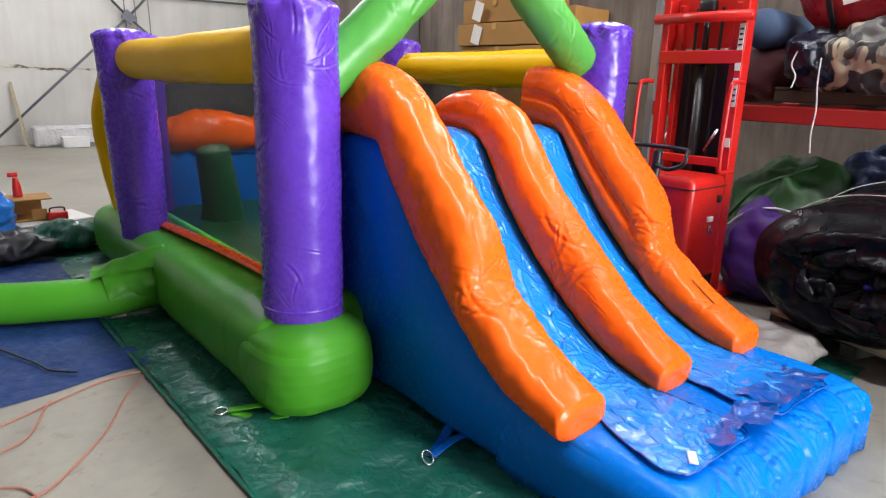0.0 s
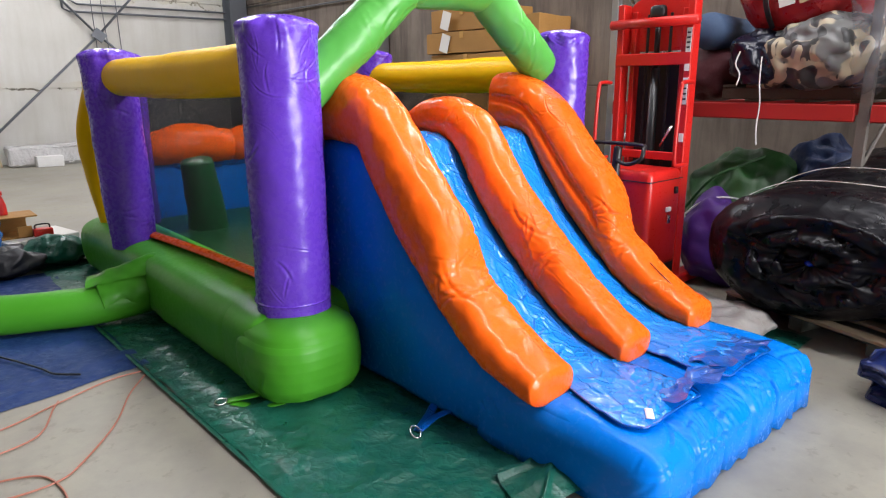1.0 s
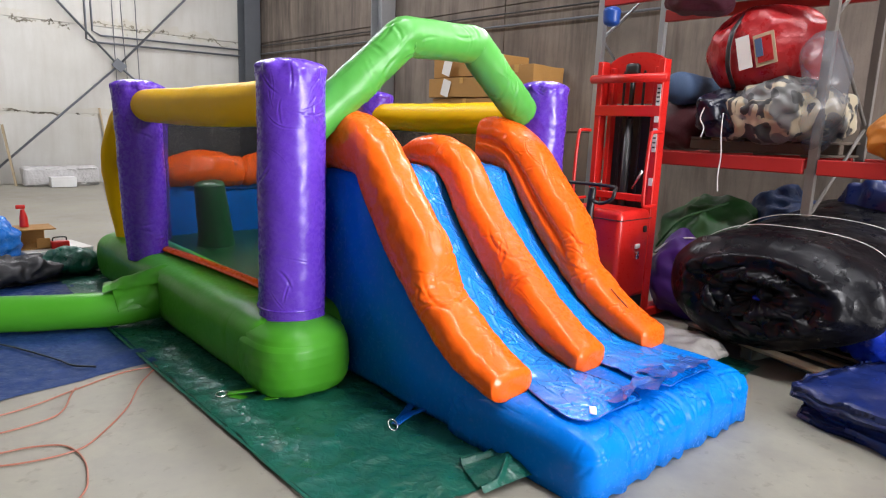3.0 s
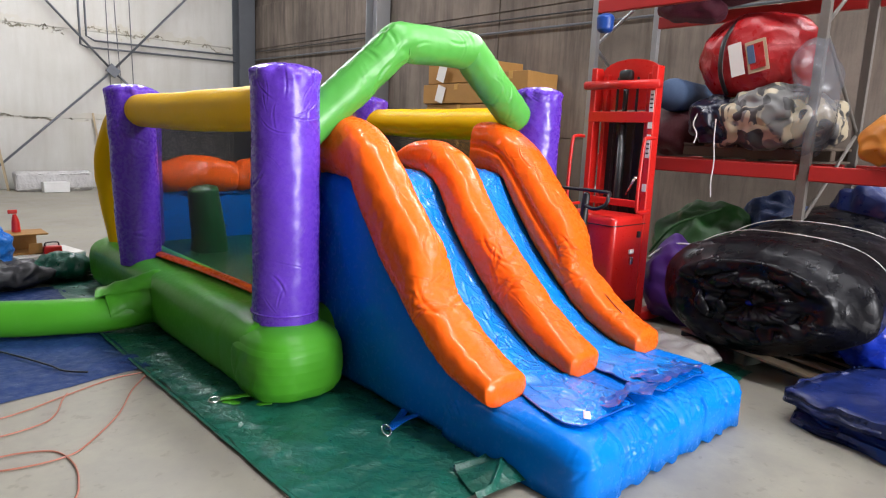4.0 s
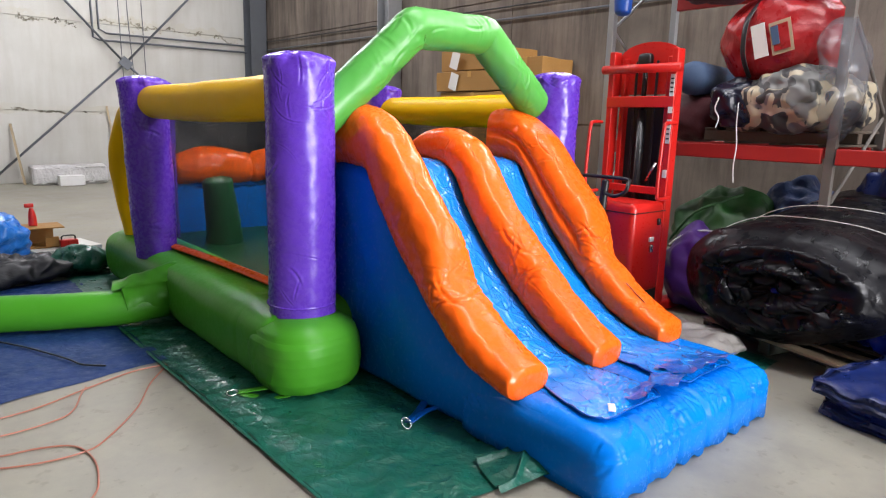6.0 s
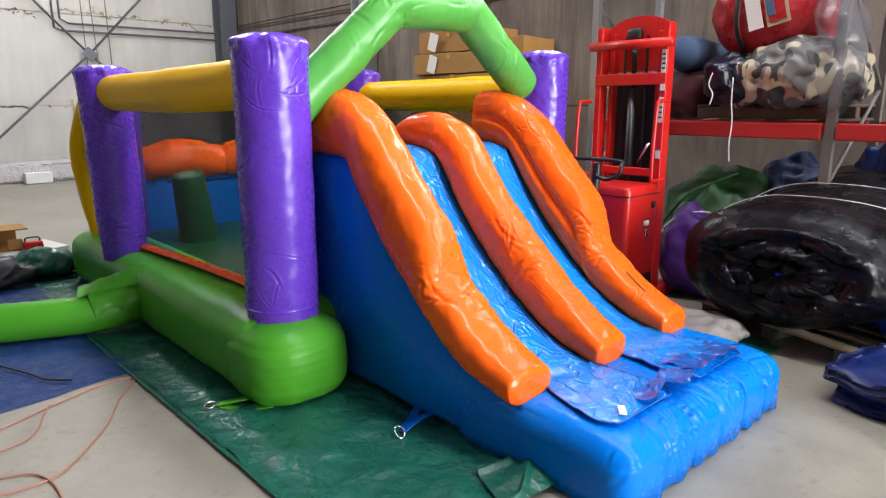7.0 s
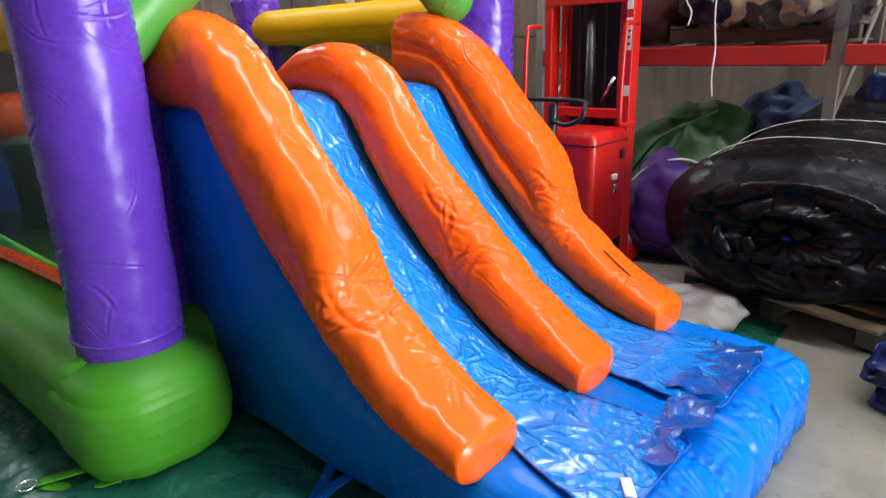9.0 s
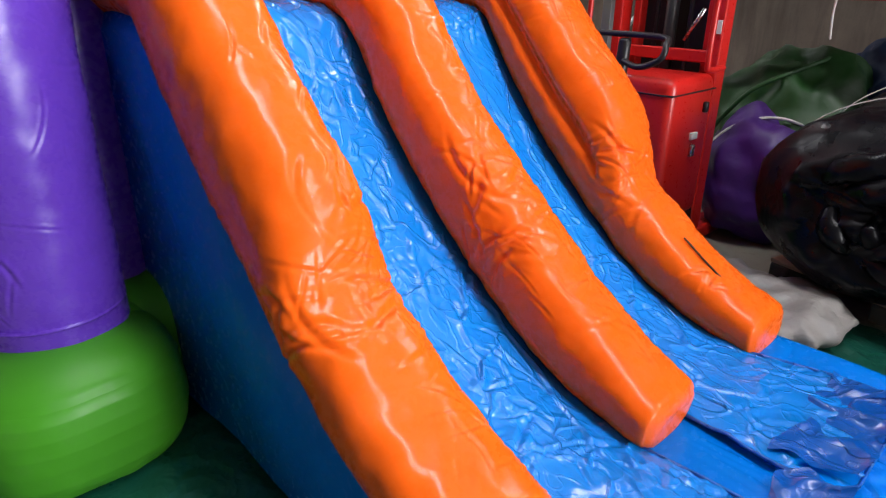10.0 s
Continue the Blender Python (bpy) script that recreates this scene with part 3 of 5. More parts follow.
floor_cable([(1.5, 3.83), (1.41, 3.85), (1.3, 3.72), (1.22, 3.6), (1.09, 3.35), (0.9, 3.11), (0.79, 3.03), (0.61, 3.04), (0.42, 3.12), (0.1, 3.3)])
floor_cable([(0.1, 3.12), (0.35, 3.24), (0.51, 3.2), (0.64, 3.18), (0.76, 3.11), (0.8, 2.95), (0.78, 2.77), (0.72, 2.62), (0.5, 2.4), (0.2, 2.3)])
floor_cable([(1.4, 3.86), (1.2, 3.86), (0.91, 3.74), (0.74, 3.66), (0.56, 3.62), (0.2, 3.6)])
floor_cable([(0.95, 3.78), (0.91, 3.7), (0.84, 3.52), (0.75, 3.44), (0.54, 3.41), (0.2, 3.45)])
wire = [(0.65, 4.85, 0.03), (0.8, 4.6, 0.025), (0.95, 4.25, 0.025), (1.0, 4.1, 0.025), (1.1, 4.0, 0.025)]
single("black_lead", sweep(wire, 0.006, n=6, per=6), BLACK, wire[0], "black lead lying across the blue tarpaulin", "cable")

# ---- the bouncy castle ----
castle = thing("bouncy_castle", (2.9, 4.2, 0), "multicoloured inflatable bouncy castle with columns and green base", "bouncy castle")
BX0, BX1, BY0, BY1 = 1.93, 4.0, 3.42, 6.3
R = 0.275


def base_line():
    pts = []
    for cx, cy, a0 in ((BX0 + 0.1, BY0 + 0.1, 180), (BX1 - 0.1, BY0 + 0.1, 270), (BX1 - 0.1, BY1 - 0.1, 0), (BX0 + 0.1, BY1 - 0.1, 90)):
        for k in range(4):
            a = radians(a0 + 30 * k)
            pts.append((cx + 0.1 * math.cos(a), cy + 0.1 * math.sin(a), 0.215))
        nxt = {180: (BX1, BY0), 270: (BX1, BY1), 0: (BX0, BY1), 90: (BX0, BY0)}[a0]
        last = pts[-1]
        for k in (0.1, 0.3, 0.5, 0.7, 0.9):
            pts.append((last[0] + (nxt[0] - last[0]) * k * 0.95, last[1] + (nxt[1] - last[1]) * k * 0.95, 0.215))
    return pts


ring = part("base_tube", sweep(base_line(), R, n=40, per=5, closed=True, power=3.3, flat=0.79, amp=0.012, freq=4), GREEN, castle, "green inflated base tube")
for x in (1.935, 4.0):
    corner = part("base_corner", sweep([(x, 3.15, 0.05), (x, 3.15, 0.2), (x, 3.15, 0.32)], [0.256, 0.276, 0.285, 0.288, 0.286, 0.279, 0.264], n=220, per=40, round_ends=(0.22, 0.4), power=2.7, amp=0.008, freq=5, pucker=(0.004, 0.0)), GREEN, castle, "rounded green base corner")
    crinkle(corner, 8, 9, 0.003, 0.06, 0.008)
    part("side_tube", sweep([(x, 3.2, 0.215), (x, 3.6, 0.215)], 0.275, n=40, per=6, straight=True, round_ends=(0.5, 0), power=3.3, flat=0.79, amp=0.012, freq=4), GREEN, castle)
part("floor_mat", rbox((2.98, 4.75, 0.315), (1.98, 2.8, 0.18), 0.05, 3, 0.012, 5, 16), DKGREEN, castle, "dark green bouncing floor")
part("edge_strip", sweep([(2.015, 3.38, 0.45), (2.005, 3.8, 0.456), (1.965, 4.5, 0.458), (1.905, 5.22, 0.452)], 0.042, n=16, per=10, flat=0.45, round_ends=(0.3, 0.3)), ORANGE, castle, "orange strip along the base")


def column(x, y, z0, z1, r, top=1.04, bottom=1.0, lean=(0, 0), seed=0, fine=150):
    pts = [(x, y, z0), (x + lean[0] * 0.3, y + lean[1] * 0.3, z0 + (z1 - z0) * 0.33), (x + lean[0] * 0.7, y + lean[1] * 0.7, z0 + (z1 - z0) * 0.7), (x + lean[0], y + lean[1], z1 - 0.035)]
    return sweep(pts, [r * bottom, r, r, r * top], n=fine, per=int(fine * 0.46), round_ends=(0.12, 0.3), amp=0.005, freq=6 + seed, pucker=(0.0, 0.012))


colA = part("column", column(1.952, 3.2, 0.40, 1.79, 0.182, 1.0, fine=270), PURPLE, castle, "purple inflated column")
crinkle(colA, 14, 3, 0.003, 0.06, 0.0055, 0.14, (2, 6))
crinkle(colA, 16, 31, 0.002, 0.055, 0.0034, 0.14, (2, 5))
part("seam_band", sweep([(1.945, 3.2, 0.462), (1.945, 3.2, 0.47)], 0.189, n=40, per=1, straight=True, round_ends=(0, 0)), PURPLE, colA)
colB = part("column", column(1.80, 5.28, 0.38, 1.73, 0.165, 1.06, 0.88, (-0.03, 0), 1), PURPLE, castle, "purple inflated column")
crinkle(colB, 16, 4, 0.003, 0.05, 0.007)
colB2 = part("column", column(2.02, 5.95, 0.3, 1.74, 0.18, 1.08, 1.0, (0, 0), 2), PURPLE, castle, "purple inflated column")
crinkle(colB2, 12, 5, 0.003, 0.05, 0.007)
colC = part("column", column(3.98, 5.3, 0.38, 1.78, 0.16, 1.08, 0.9, (0, 0), 3), PURPLE, castle, "purple inflated column")
crinkle(colC, 8, 6, 0.003, 0.05, 0.007)
colD = part("column", column(4.02, 3.2, 0.40, 1.82, 0.172, 1.05, 1.0, (0, 0), 4), PURPLE, castle, "purple inflated column")
crinkle(colD, 16, 7, 0.003, 0.05, 0.007)
part("front_post", column(2.18, 3.4, 0.36, 1.5, 0.1, 1.0, 1.0), PURPLE, castle, "dark purple inflated post")
for a, b in (((1.80, 5.12, 1.555), (1.92, 3.3, 1.575)), ((3.98, 5.2, 1.56), (4.01, 3.3, 1.57))):
    a, b = Vector(a), Vector(b)
    mid = a.lerp(b, 0.5) + Vector((0, 0, -0.012))
    part("top_bar", sweep([a, mid, b], [0.118, 0.128, 0.128], n=32, per=16, round_ends=(0.7, 0.7), amp=0.005, freq=5), YELLOW, castle, "yellow inflated bar")
part("back_bar", sweep([(2.05, 6.0, 1.58), (3.0, 6.1, 1.55), (3.9, 6.0, 1.58)], 0.12, n=28, per=12), YELLOW, castle, "yellow inflated bar")
part("corner_bow", sweep([(1.9, 6.05, 0.38), (1.85, 6.12, 0.75), (1.82, 6.12, 1.1), (1.86, 6.0, 1.4), (1.88, 5.7, 1.55), (1.82, 5.35, 1.6)], 0.115, n=28, per=10, amp=0.005), YELLOW, castle, "yellow inflated bow")
part("back_wall", rbox((3.0, 6.12, 0.6), (1.95, 0.22, 0.6), 0.1, 4, 0.02, 4, 14), BLUE, castle, "blue inflated back wall")
for x in (2.56, 3.26):
    part("wall_cushion", sweep([(x - 0.3, 6.08, 0.97), (x, 6.08, 1.02), (x + 0.32, 6.08, 0.98)], [0.14, 0.175, 0.15], n=28, per=10, amp=0.025, freq=6), ORANGE, castle, "orange inflated cushion on the back wall")
part("obstacle_post", sweep([(2.4, 5.4, 0.3), (2.38, 5.38, 0.6), (2.335, 5.35, 0.93)], [0.165, 0.14, 0.122], n=32, per=8, round_ends=(0.1, 0.3), amp=0.008, pucker=(0, 0.008)), DKGREEN, castle, "dark green inflated post")

part("arch", sweep([(2.04, 3.24, 1.42), (2.625, 3.1, 1.99), (3.185, 3.1, 2.0), (3.67, 3.1, 1.6)], 0.115, n=110, per=75, straight=True, round_ends=(0.4, 0.55), amp=0.006, freq=6), LIME, castle, "light green inflated arch")
crinkle(bpy.data.objects["arch"], 14, 8, 0.0035, 0.06, 0.008)


def net(parent, origin, along, width, height, pitch=0.022, t=0.0022):
    """Knotless netting of crossing strands."""
    verts, faces = [], []
    along, up = Vector(along), Vector((0, 0, 1))
    out = along.cross(up)

    def strand(p, q, side):
        n = len(verts)
        for e in (p, q):
            for k in (-1, 1):
                verts.append(e + side * t * k)
        faces.append((n, n + 1, n + 3, n + 2))
        n = len(verts)
        for e in (p, q):
            for k in (-1, 1):
                verts.append(e + out * t * k)
        faces.append((n, n + 1, n + 3, n + 2))

    o = Vector(origin) - ORIGIN[parent.name]
    for i in range(int(width / pitch) + 1):
        strand(o + along * i * pitch, o + along * i * pitch + up * height, along)
    for j in range(int(height / pitch) + 1):
        strand(o + up * j * pitch, o + up * j * pitch + along * width, up)
    me = bpy.data.meshes.new("net")
    me.from_pydata(verts, [], faces)
    me.materials.append(NET)
    ob = new("net", me)
    ob.parent = parent
    ob["label"] = "dark safety netting that dims what is behind it"


net(castle, (3.98, 3.3, 0.4), (0, 1, 0), 1.9, 1.1, 0.007, 0.0015)
net(castle, (2.1, 6.06, 1.05), (1, 0, 0), 1.85, 0.45, 0.007, 0.0021)
# left net: added so its strands darken the view into the castle
net(castle, (2.07, 3.4, 0.44), (0, 1, 0), 2.45, 1.05, 0.007, 0.0007)

# air hose with its collar
hose = thing("air_hose", (0.7, 4.95, 0), "green inflated air hose joined to the castle base", "hose")
part("hose_tube", sweep([(-1.2, 6.0, 0.13), (-0.2, 5.52, 0.13), (0.75, 5.06, 0.135), (1.35, 4.78, 0.145), (1.8, 4.72, 0.17)], 0.122, n=28, per=10, amp=0.006, freq=4), GREEN, hose)
coll = sweep([(1.42, 4.775, 0.165), (1.56, 4.75, 0.19), (1.72, 4.73, 0.21)], [0.128, 0.134, 0.142], n=40, per=12, round_ends=(0, 0), amp=0.012, freq=11)
part("collar", coll, GREEN, hose, "loose green fabric collar")
bm = bmesh.new()
A, B, C2, D = Vector((1.33, 4.74, 0.262)), Vector((1.4, 4.95, 0.262)), Vector((1.74, 4.6, 0.335)), Vector((1.8, 4.86, 0.415))
grid = []
for i in range(25):
    u = i / 24
    row = []
    for j in range(17):
        w = j / 16
        p = A.lerp(C2, u).lerp(B.lerp(D, u), w)
        p.z += 0.035 * math.sin(math.pi * w) + 0.02 * wobble(p, 12, 3) + 0.012 * (1 - u)
        row.append(bm.verts.new(p))
    grid.append(row)
for r0, r1 in zip(grid, grid[1:]):
    for j in range(16):
        bm.faces.new((r0[j], r0[j + 1], r1[j + 1], r1[j]))
part("collar_flap", bm, GREEN, hose, "green fabric flap over the joint")

# ---- the slide ----
slide = thing("inflatable_slide", (2.95, 2.2, 0), "blue inflatable double slide with three orange rails", "slide")
SX0, SX1 = 2.245, 3.66
BED = [(3.5, 1.23), (3.2, 1.24), (3.0, 1.205), (2.92, 1.11), (2.83, 0.97), (2.67, 0.775), (2.55, 0.66), (2.42, 0.545), (2.30, 0.455), (2.19, 0.385), (2.08, 0.335), (1.97, 0.305), (1.84, 0.285)]


def bed_z(y):
    for (ya, za), (yb, zb) in zip(BED, BED[1:]):
        if yb <= y <= ya:
            k = (y - yb) / (ya - yb)
            return zb + (za - zb) * k
    return BED[0][1] if y > BED[0][0] else BED[-1][1]


bed_line = [(p.y, p.z) for p in spline([(0, y, z) for y, z in BED], 4)]


def slide_ring(x, inset):
    """The slide's outline at x, drawn in by inset."""
    out = []
    top = [(y, z - inset * 0.9) for y, z in bed_line]
    back, low, toe = 3.42 - inset, 0.005 + inset * 0.7, 1.42 + inset
    out += [(min(back, y), z) for y, z in top]
    out += [(1.72, 0.278 - inset * 0.9), (1.6, 0.272 - inset), (toe + 0.05, 0.26 - inset), (toe, 0.2 - inset * 0.6), (toe - 0.01, 0.12), (toe + 0.03, low)]
    out += [(toe + 0.3 + k * (back - toe - 0.3) / 14, low) for k in range(15)]
    out += [(back, low + k * (1.1 - low) / 8) for k in range(1, 8)]
    return [Vector((x, y, z)) for y, z in out]


rings = []
NXS = 60
for i in range(NXS + 1):
    u = i / NXS
    x = SX0 + (SX1 - SX0) * u
    e = min(u, 1 - u) * (SX1 - SX0)
    q = max(0.0, 1 - e / 0.075)
    inset = 0.075 * (1 - math.sqrt(max(0.0, 1 - q * q)))
    row = slide_ring(x, inset)
    for p in row:
        p.x += 0.02 * wobble(p, 3) * q
        p.z += 0.006 * wobble(p, 6, 2) if p.z > 0.02 else 0
    rings.append(row)
part("slide_body", loft(rings), BLUE, slide, "blue inflated slide body")

# landing toe, wider at the front, with gathered seams
rings = []
N = 220
for i in range(N + 1):
    u = i / N
    x = 2.232 + 1.46 * u
    e = min(u, 1 - u) * 1.46
    q = max(0.0, 1 - e / 0.1)
    k = 1 - math.sqrt(max(0.0, 1 - q * q))
    seam = 0.012 * sum(math.exp(-((u - s) / 0.012) ** 2) for s in (0.2, 0.36, 0.52, 0.68, 0.84))
    h, d = 0.283 - 0.1 * k - seam, 0.1 * k + seam * 0.8
    row = []
    for j in range(101):
        a = math.pi * j / 100
        ca, sa = math.cos(a), math.sin(a)
        y = 1.77 - (0.45 - d) * math.copysign(abs(ca) ** 0.4, ca)
        z = 0.012 + (h - 0.012) * abs(sa) ** 0.36
        p = Vector((x, y, z))
        p.z += 0.008 * wobble(p, 7, 1) * (z > 0.05) + (0.012 * math.sin(u * 60 + 3 * wobble(p, 4)) * (z < 0.05) if ca > 0 else 0)
        p.y += 0.008 * wobble(p, 8, 6)
        row.append(p)
    rings.append(row)
crinkle(part("landing_toe", loft(rings), BLUE, slide, "blue inflated landing toe"), 26, 12, 0.005, 0.06, 0.008)


def rail(x0, x1, top, crease, bulge, name="rail", blunt=False):
    """One orange rail: each section spans from the slide bed to the rail's top line."""
    tops = [(p.y, p.z) for p in spline([(0, y, z) for y, z in top], 38)]
    m = len(tops)
    bots = []
    L = [0.0]
    bed = [p for p in bed_line if p[0] <= top[0][0] + 0.06] if blunt else bed_line
    for a, b in zip(bed, bed[1:]):
        L.append(L[-1] + math.dist(a, b))
    T = [0.0]
    for a, b in zip(tops, tops[1:]):
        T.append(T[-1] + math.dist(a, b))
    for s in T:
        want = s / T[-1] * L[-1]
        i = max(k for k in range(len(L)) if L[k] <= want + 1e-9)
        i = min(i, len(L) - 2)
        k = (want - L[i]) / (L[i + 1] - L[i])
        bots.append((bed[i][0] * (1 - k) + bed[i + 1][0] * k, bed[i][1] * (1 - k) + bed[i + 1][1] * k))
    rings = []
    xc, hw = (x0 + x1) / 2, (x1 - x0) / 2
    n = 210
    for i in range(m):
        b, t = Vector((0, *bots[i])), Vector((0, *tops[i]))
        b.z -= 0.02
        c, half = (b + t) / 2, (t - b) / 2
        u = i / (m - 1)
        end = min(1.0, (min(u, 1 - u) * T[-1]) / 0.03)
        shrink = 0.9 + 0.1 * math.sqrt(max(0.0, 1 - (1 - end) ** 2))
        row = []
        for j in range(n):
            a = 2 * math.pi * j / n
            ca, sa = math.cos(a), math.sin(a)
            w = math.copysign(abs(ca) ** (0.74 if sa > 0 else 0.85), ca)
            v = math.copysign(abs(sa) ** (0.74 if sa > 0 else 0.85), sa)
            wide = 1.0
            if crease and ca * crease > 0:
                on = max(0.0, min(1.0, (0.64 - u) / 0.04)) * min(1.0, u / 0.06)
                wide -= on * (0.2 * math.exp(-((v - 0.1) / 0.14) ** 2) + 0.08 * max(0.0, v) ** 0.5)
            if crease and ca * crease < 0 and v < 0:
                v *= 1.0 + 0.14 * abs(ca) ** 0.5
            p = c + half * (v * shrink) + Vector((w * wide * hw * shrink, 0, 0))
            p.x += xc
            if ca * crease < 0:
                p.x -= crease * bulge * abs(w) * max(0.0, min(1.0, (0.68 - u) / 0.1))
            f = 0.006 * wobble(p, 7, 1) + 0.004 * wobble(p, 18, 5)
            p += (p - Vector((xc, c.y, c.z))).normalized() * f
            row.append(p)
        rings.append(row)
    # blunt, drawn-in end
    for last, sgn in ((rings[-1], 1), (rings[0], -1)):
        mid = sum(last, Vector()) / n
        d = Vector((0, tops[-1][0] - tops[-9][0], tops[-1][1] - tops[-9][1])).normalized() if sgn > 0 else Vector((0, 1, 0))
        extra = [[mid + (p - mid) * s + d * o for p in last] for s, o in ((0.93, 0.008), (0.6, 0.014), (0.25, 0.008))]
        rings = rings + extra if sgn > 0 else list(reversed(extra)) + rings
    ob = part(name, loft(rings), ORANGE, slide, "glossy orange inflated rail")
    crinkle(ob, 34, int(x0 * 100), 0.0024, 0.045, 0.005, where=lambda p: (p[:, 0] > xc) & (p[:, 2] > 0.45))
    crinkle(ob, 22, int(x0 * 70), 0.002, 0.04, 0.0032, 0.1, where=lambda p: p[:, 0] > xc - 0.03)
    crinkle(ob, 8, int(x0 * 60), 0.0016, 0.05, 0.005)
    return crinkle(ob, 7, int(x0 * 90), 0.0042, 0.07, 0.008, 0.09, (3, 6), lambda p: (p[:, 1] > 2.2) & (p[:, 1] < 2.45) & (p[:, 2] > 0.6))


OUTER = [(3.5, 1.5), (3.34, 1.54), (3.15, 1.55), (2.98, 1.5), (2.86, 1.42), (2.76, 1.33), (2.68, 1.235), (2.59, 1.135), (2.5, 1.045), (2.41, 0.94), (2.345, 0.81), (2.31, 0.71), (2.2, 0.625), (2.08, 0.53), (1.97, 0.465), (1.84, 0.41)]
MIDDLE = [(3.3, 1.36), (3.2, 1.42), (3.05, 1.43), (2.92, 1.39), (2.8, 1.32), (2.7, 1.19), (2.6, 1.06), (2.5, 0.955), (2.41, 0.87), (2.3, 0.77), (2.23, 0.71), (2.14, 0.625), (2.06, 0.56), (1.95, 0.485), (1.82, 0.41)]
rail(2.19, 2.47, OUTER, 1, 0.0)
rail(2.79, 3.03, MIDDLE, 0, 0.0)
rail(3.395, 3.645, [(3.26, 1.565), (3.18, 1.565), (3.08, 1.545)] + OUTER[3:], -1, 0.08, blunt=True)


part("seam_slit", sweep([(3.475, 2.12, 0.569), (3.48, 2.03, 0.502), (3.485, 1.955, 0.452)], 0.003, n=6, per=5), BLACK, slide, "dark open seam on the rail")


def lane(x0, x1, flare0, flare1):
    """Shiny sliding sheet over the bed that laps onto the toe, with a dark hem round its end."""
    line = [(y, z) for y, z in bed_line if y < 3.15][::2] + [(1.76, 0.29), (1.66, 0.29), (1.57, 0.29), (1.5, 0.288), (1.45, 0.284)]
    line = [(p.y, p.z) for p in spline([(0, y, z) for y, z in line], 13)]
    nx = 80
    bm = bmesh.new()
    grid = []
    for k, (y, z) in enumerate(line):
        row = []
        f = max(0.0, min(1.0, (1.86 - y) / 0.3)) ** 0.8
        tuck = 0.05 * max(0.0, (1.53 - y) / 0.08) ** 2
        a, b = x0 + (flare0 - x0) * f + tuck, x1 + (flare1 - x1) * f - tuck
        for i in range(nx + 1):
            u = i / nx
            p = Vector((a + (b - a) * u, y, z + 0.008))
            ridge = max(0.0, 0.09 - abs(wobble((p.x * 2.2, p.y, p.z), 4.0, 1)))
            h = 0.006 * max(0, wobble(p, 11, 3)) + 0.09 * ridge
            p.z += h + 0.01 * math.sin(math.pi * u) + 0.012 * max(0.0, wobble(p, 7, 11)) * f
            row.append(bm.verts.new(p))
        grid.append(row)
    for r0, r1 in zip(grid, grid[1:]):
        for i in range(nx):
            bm.faces.new((r0[i], r0[i + 1], r1[i + 1], r1[i]))
    edge = [r[0].co.copy() for r in grid if r[0].co.y < 2.3] + [v.co.copy() for v in grid[-1][1:]] + [r[-1].co.copy() for r in reversed(grid) if r[-1].co.y < 1.9]
    ob = part("sliding_sheet", bm, SHEET, slide, "shiny crumpled blue sliding sheet")
    crinkle(ob, 45, int(x0 * 10), 0.004, 0.04, 0.0065, 0.09, (4, 8))
    part("hem", sweep(edge[::5], 0.0045, n=6, per=2), FLAP, ob, "dark blue hem")
    return ob


lane(2.45, 2.81, 2.34, 2.82)
lane(3.01, 3.42, 2.98, 3.48)
# loose folded ends of the sheets
def flap(x0, x1, back, front, seed):
    """A loose sheet end: lies over the toe, bunched into ridges across, its free edge curled up."""
    bm = bmesh.new()
    grid = []
    for i in range(71):
        u = i / 70
        row = []
        for j in range(31):
            w = j / 30
            x = x0 + (x1 - x0) * u + 0.03 * wobble((u * 3, w * 2, seed), 1.0, 2)
            y = back + (front - back) * w + 0.035 * wobble((u * 4, w, seed), 1.0, 5)
            fold = max(0.0, 0.22 - abs(wobble((u * 3.2, w * 1.3 + u, seed), 1.0, 1))) * 0.075
            z = 0.322 - 0.02 * (1 - w) + fold + 0.022 * w ** 3 * (0.6 + wobble((u * 5, 0, seed), 1.0, 3)) + 0.006 * wobble((x, y, seed), 22, 4)
            row.append(bm.verts.new((x, y, z)))
        grid.append(row)
    for r0, r1 in zip(grid, grid[1:]):
        for j in range(30):
            bm.faces.new((r0[j], r0[j + 1], r1[j + 1], r1[j]))
    return part("sheet_flap", bm, FLAP, slide, "loose dark blue sheet end")


flap(2.58, 2.98, 1.56, 1.44, 1.3)
flap(3.02, 3.46, 1.62, 1.44, 4.7)
part("hook_patch", rbox((2.46, 1.49, 0.312), (0.075, 0.03, 0.006), 0.002, 1, rz=38), WHITE, slide, "white fastening patch")
for pts, lab in (([(2.27, 2.48, 0.04), (2.17, 2.42, 0.03), (2.06, 2.36, 0.022)], ""), ([(2.27, 2.36, 0.05), (2.17, 2.37, 0.045), (2.06, 2.35, 0.03)], "")):
    part("tie_strap", sweep(pts, 0.022, n=8, per=6, flat=0.16, round_ends=(0, 0)), FLAP, slide, "blue webbing tie strap")
part("strap_ring", sweep([(2.04 + 0.024 * math.cos(a), 2.35 + 0.03 * math.sin(a) * 0.7, 0.03 + 0.02 * math.sin(a)) for a in [k * math.pi / 4 for k in range(8)]], 0.0045, n=6, per=3, closed=True), CHROME, slide, "steel strap ring")
for pts in ([(1.78, 3.1, 0.035), (1.66, 3.14, 0.035), (1.56, 3.2, 0.02)], [(1.76, 3.0, 0.02), (1.66, 3.06, 0.012), (1.57, 3.18, 0.014)]):
    part("tie_strap", sweep(pts, 0.025, n=8, per=6, flat=0.16, round_ends=(0, 0)), GREEN, castle, "green webbing tie strap")
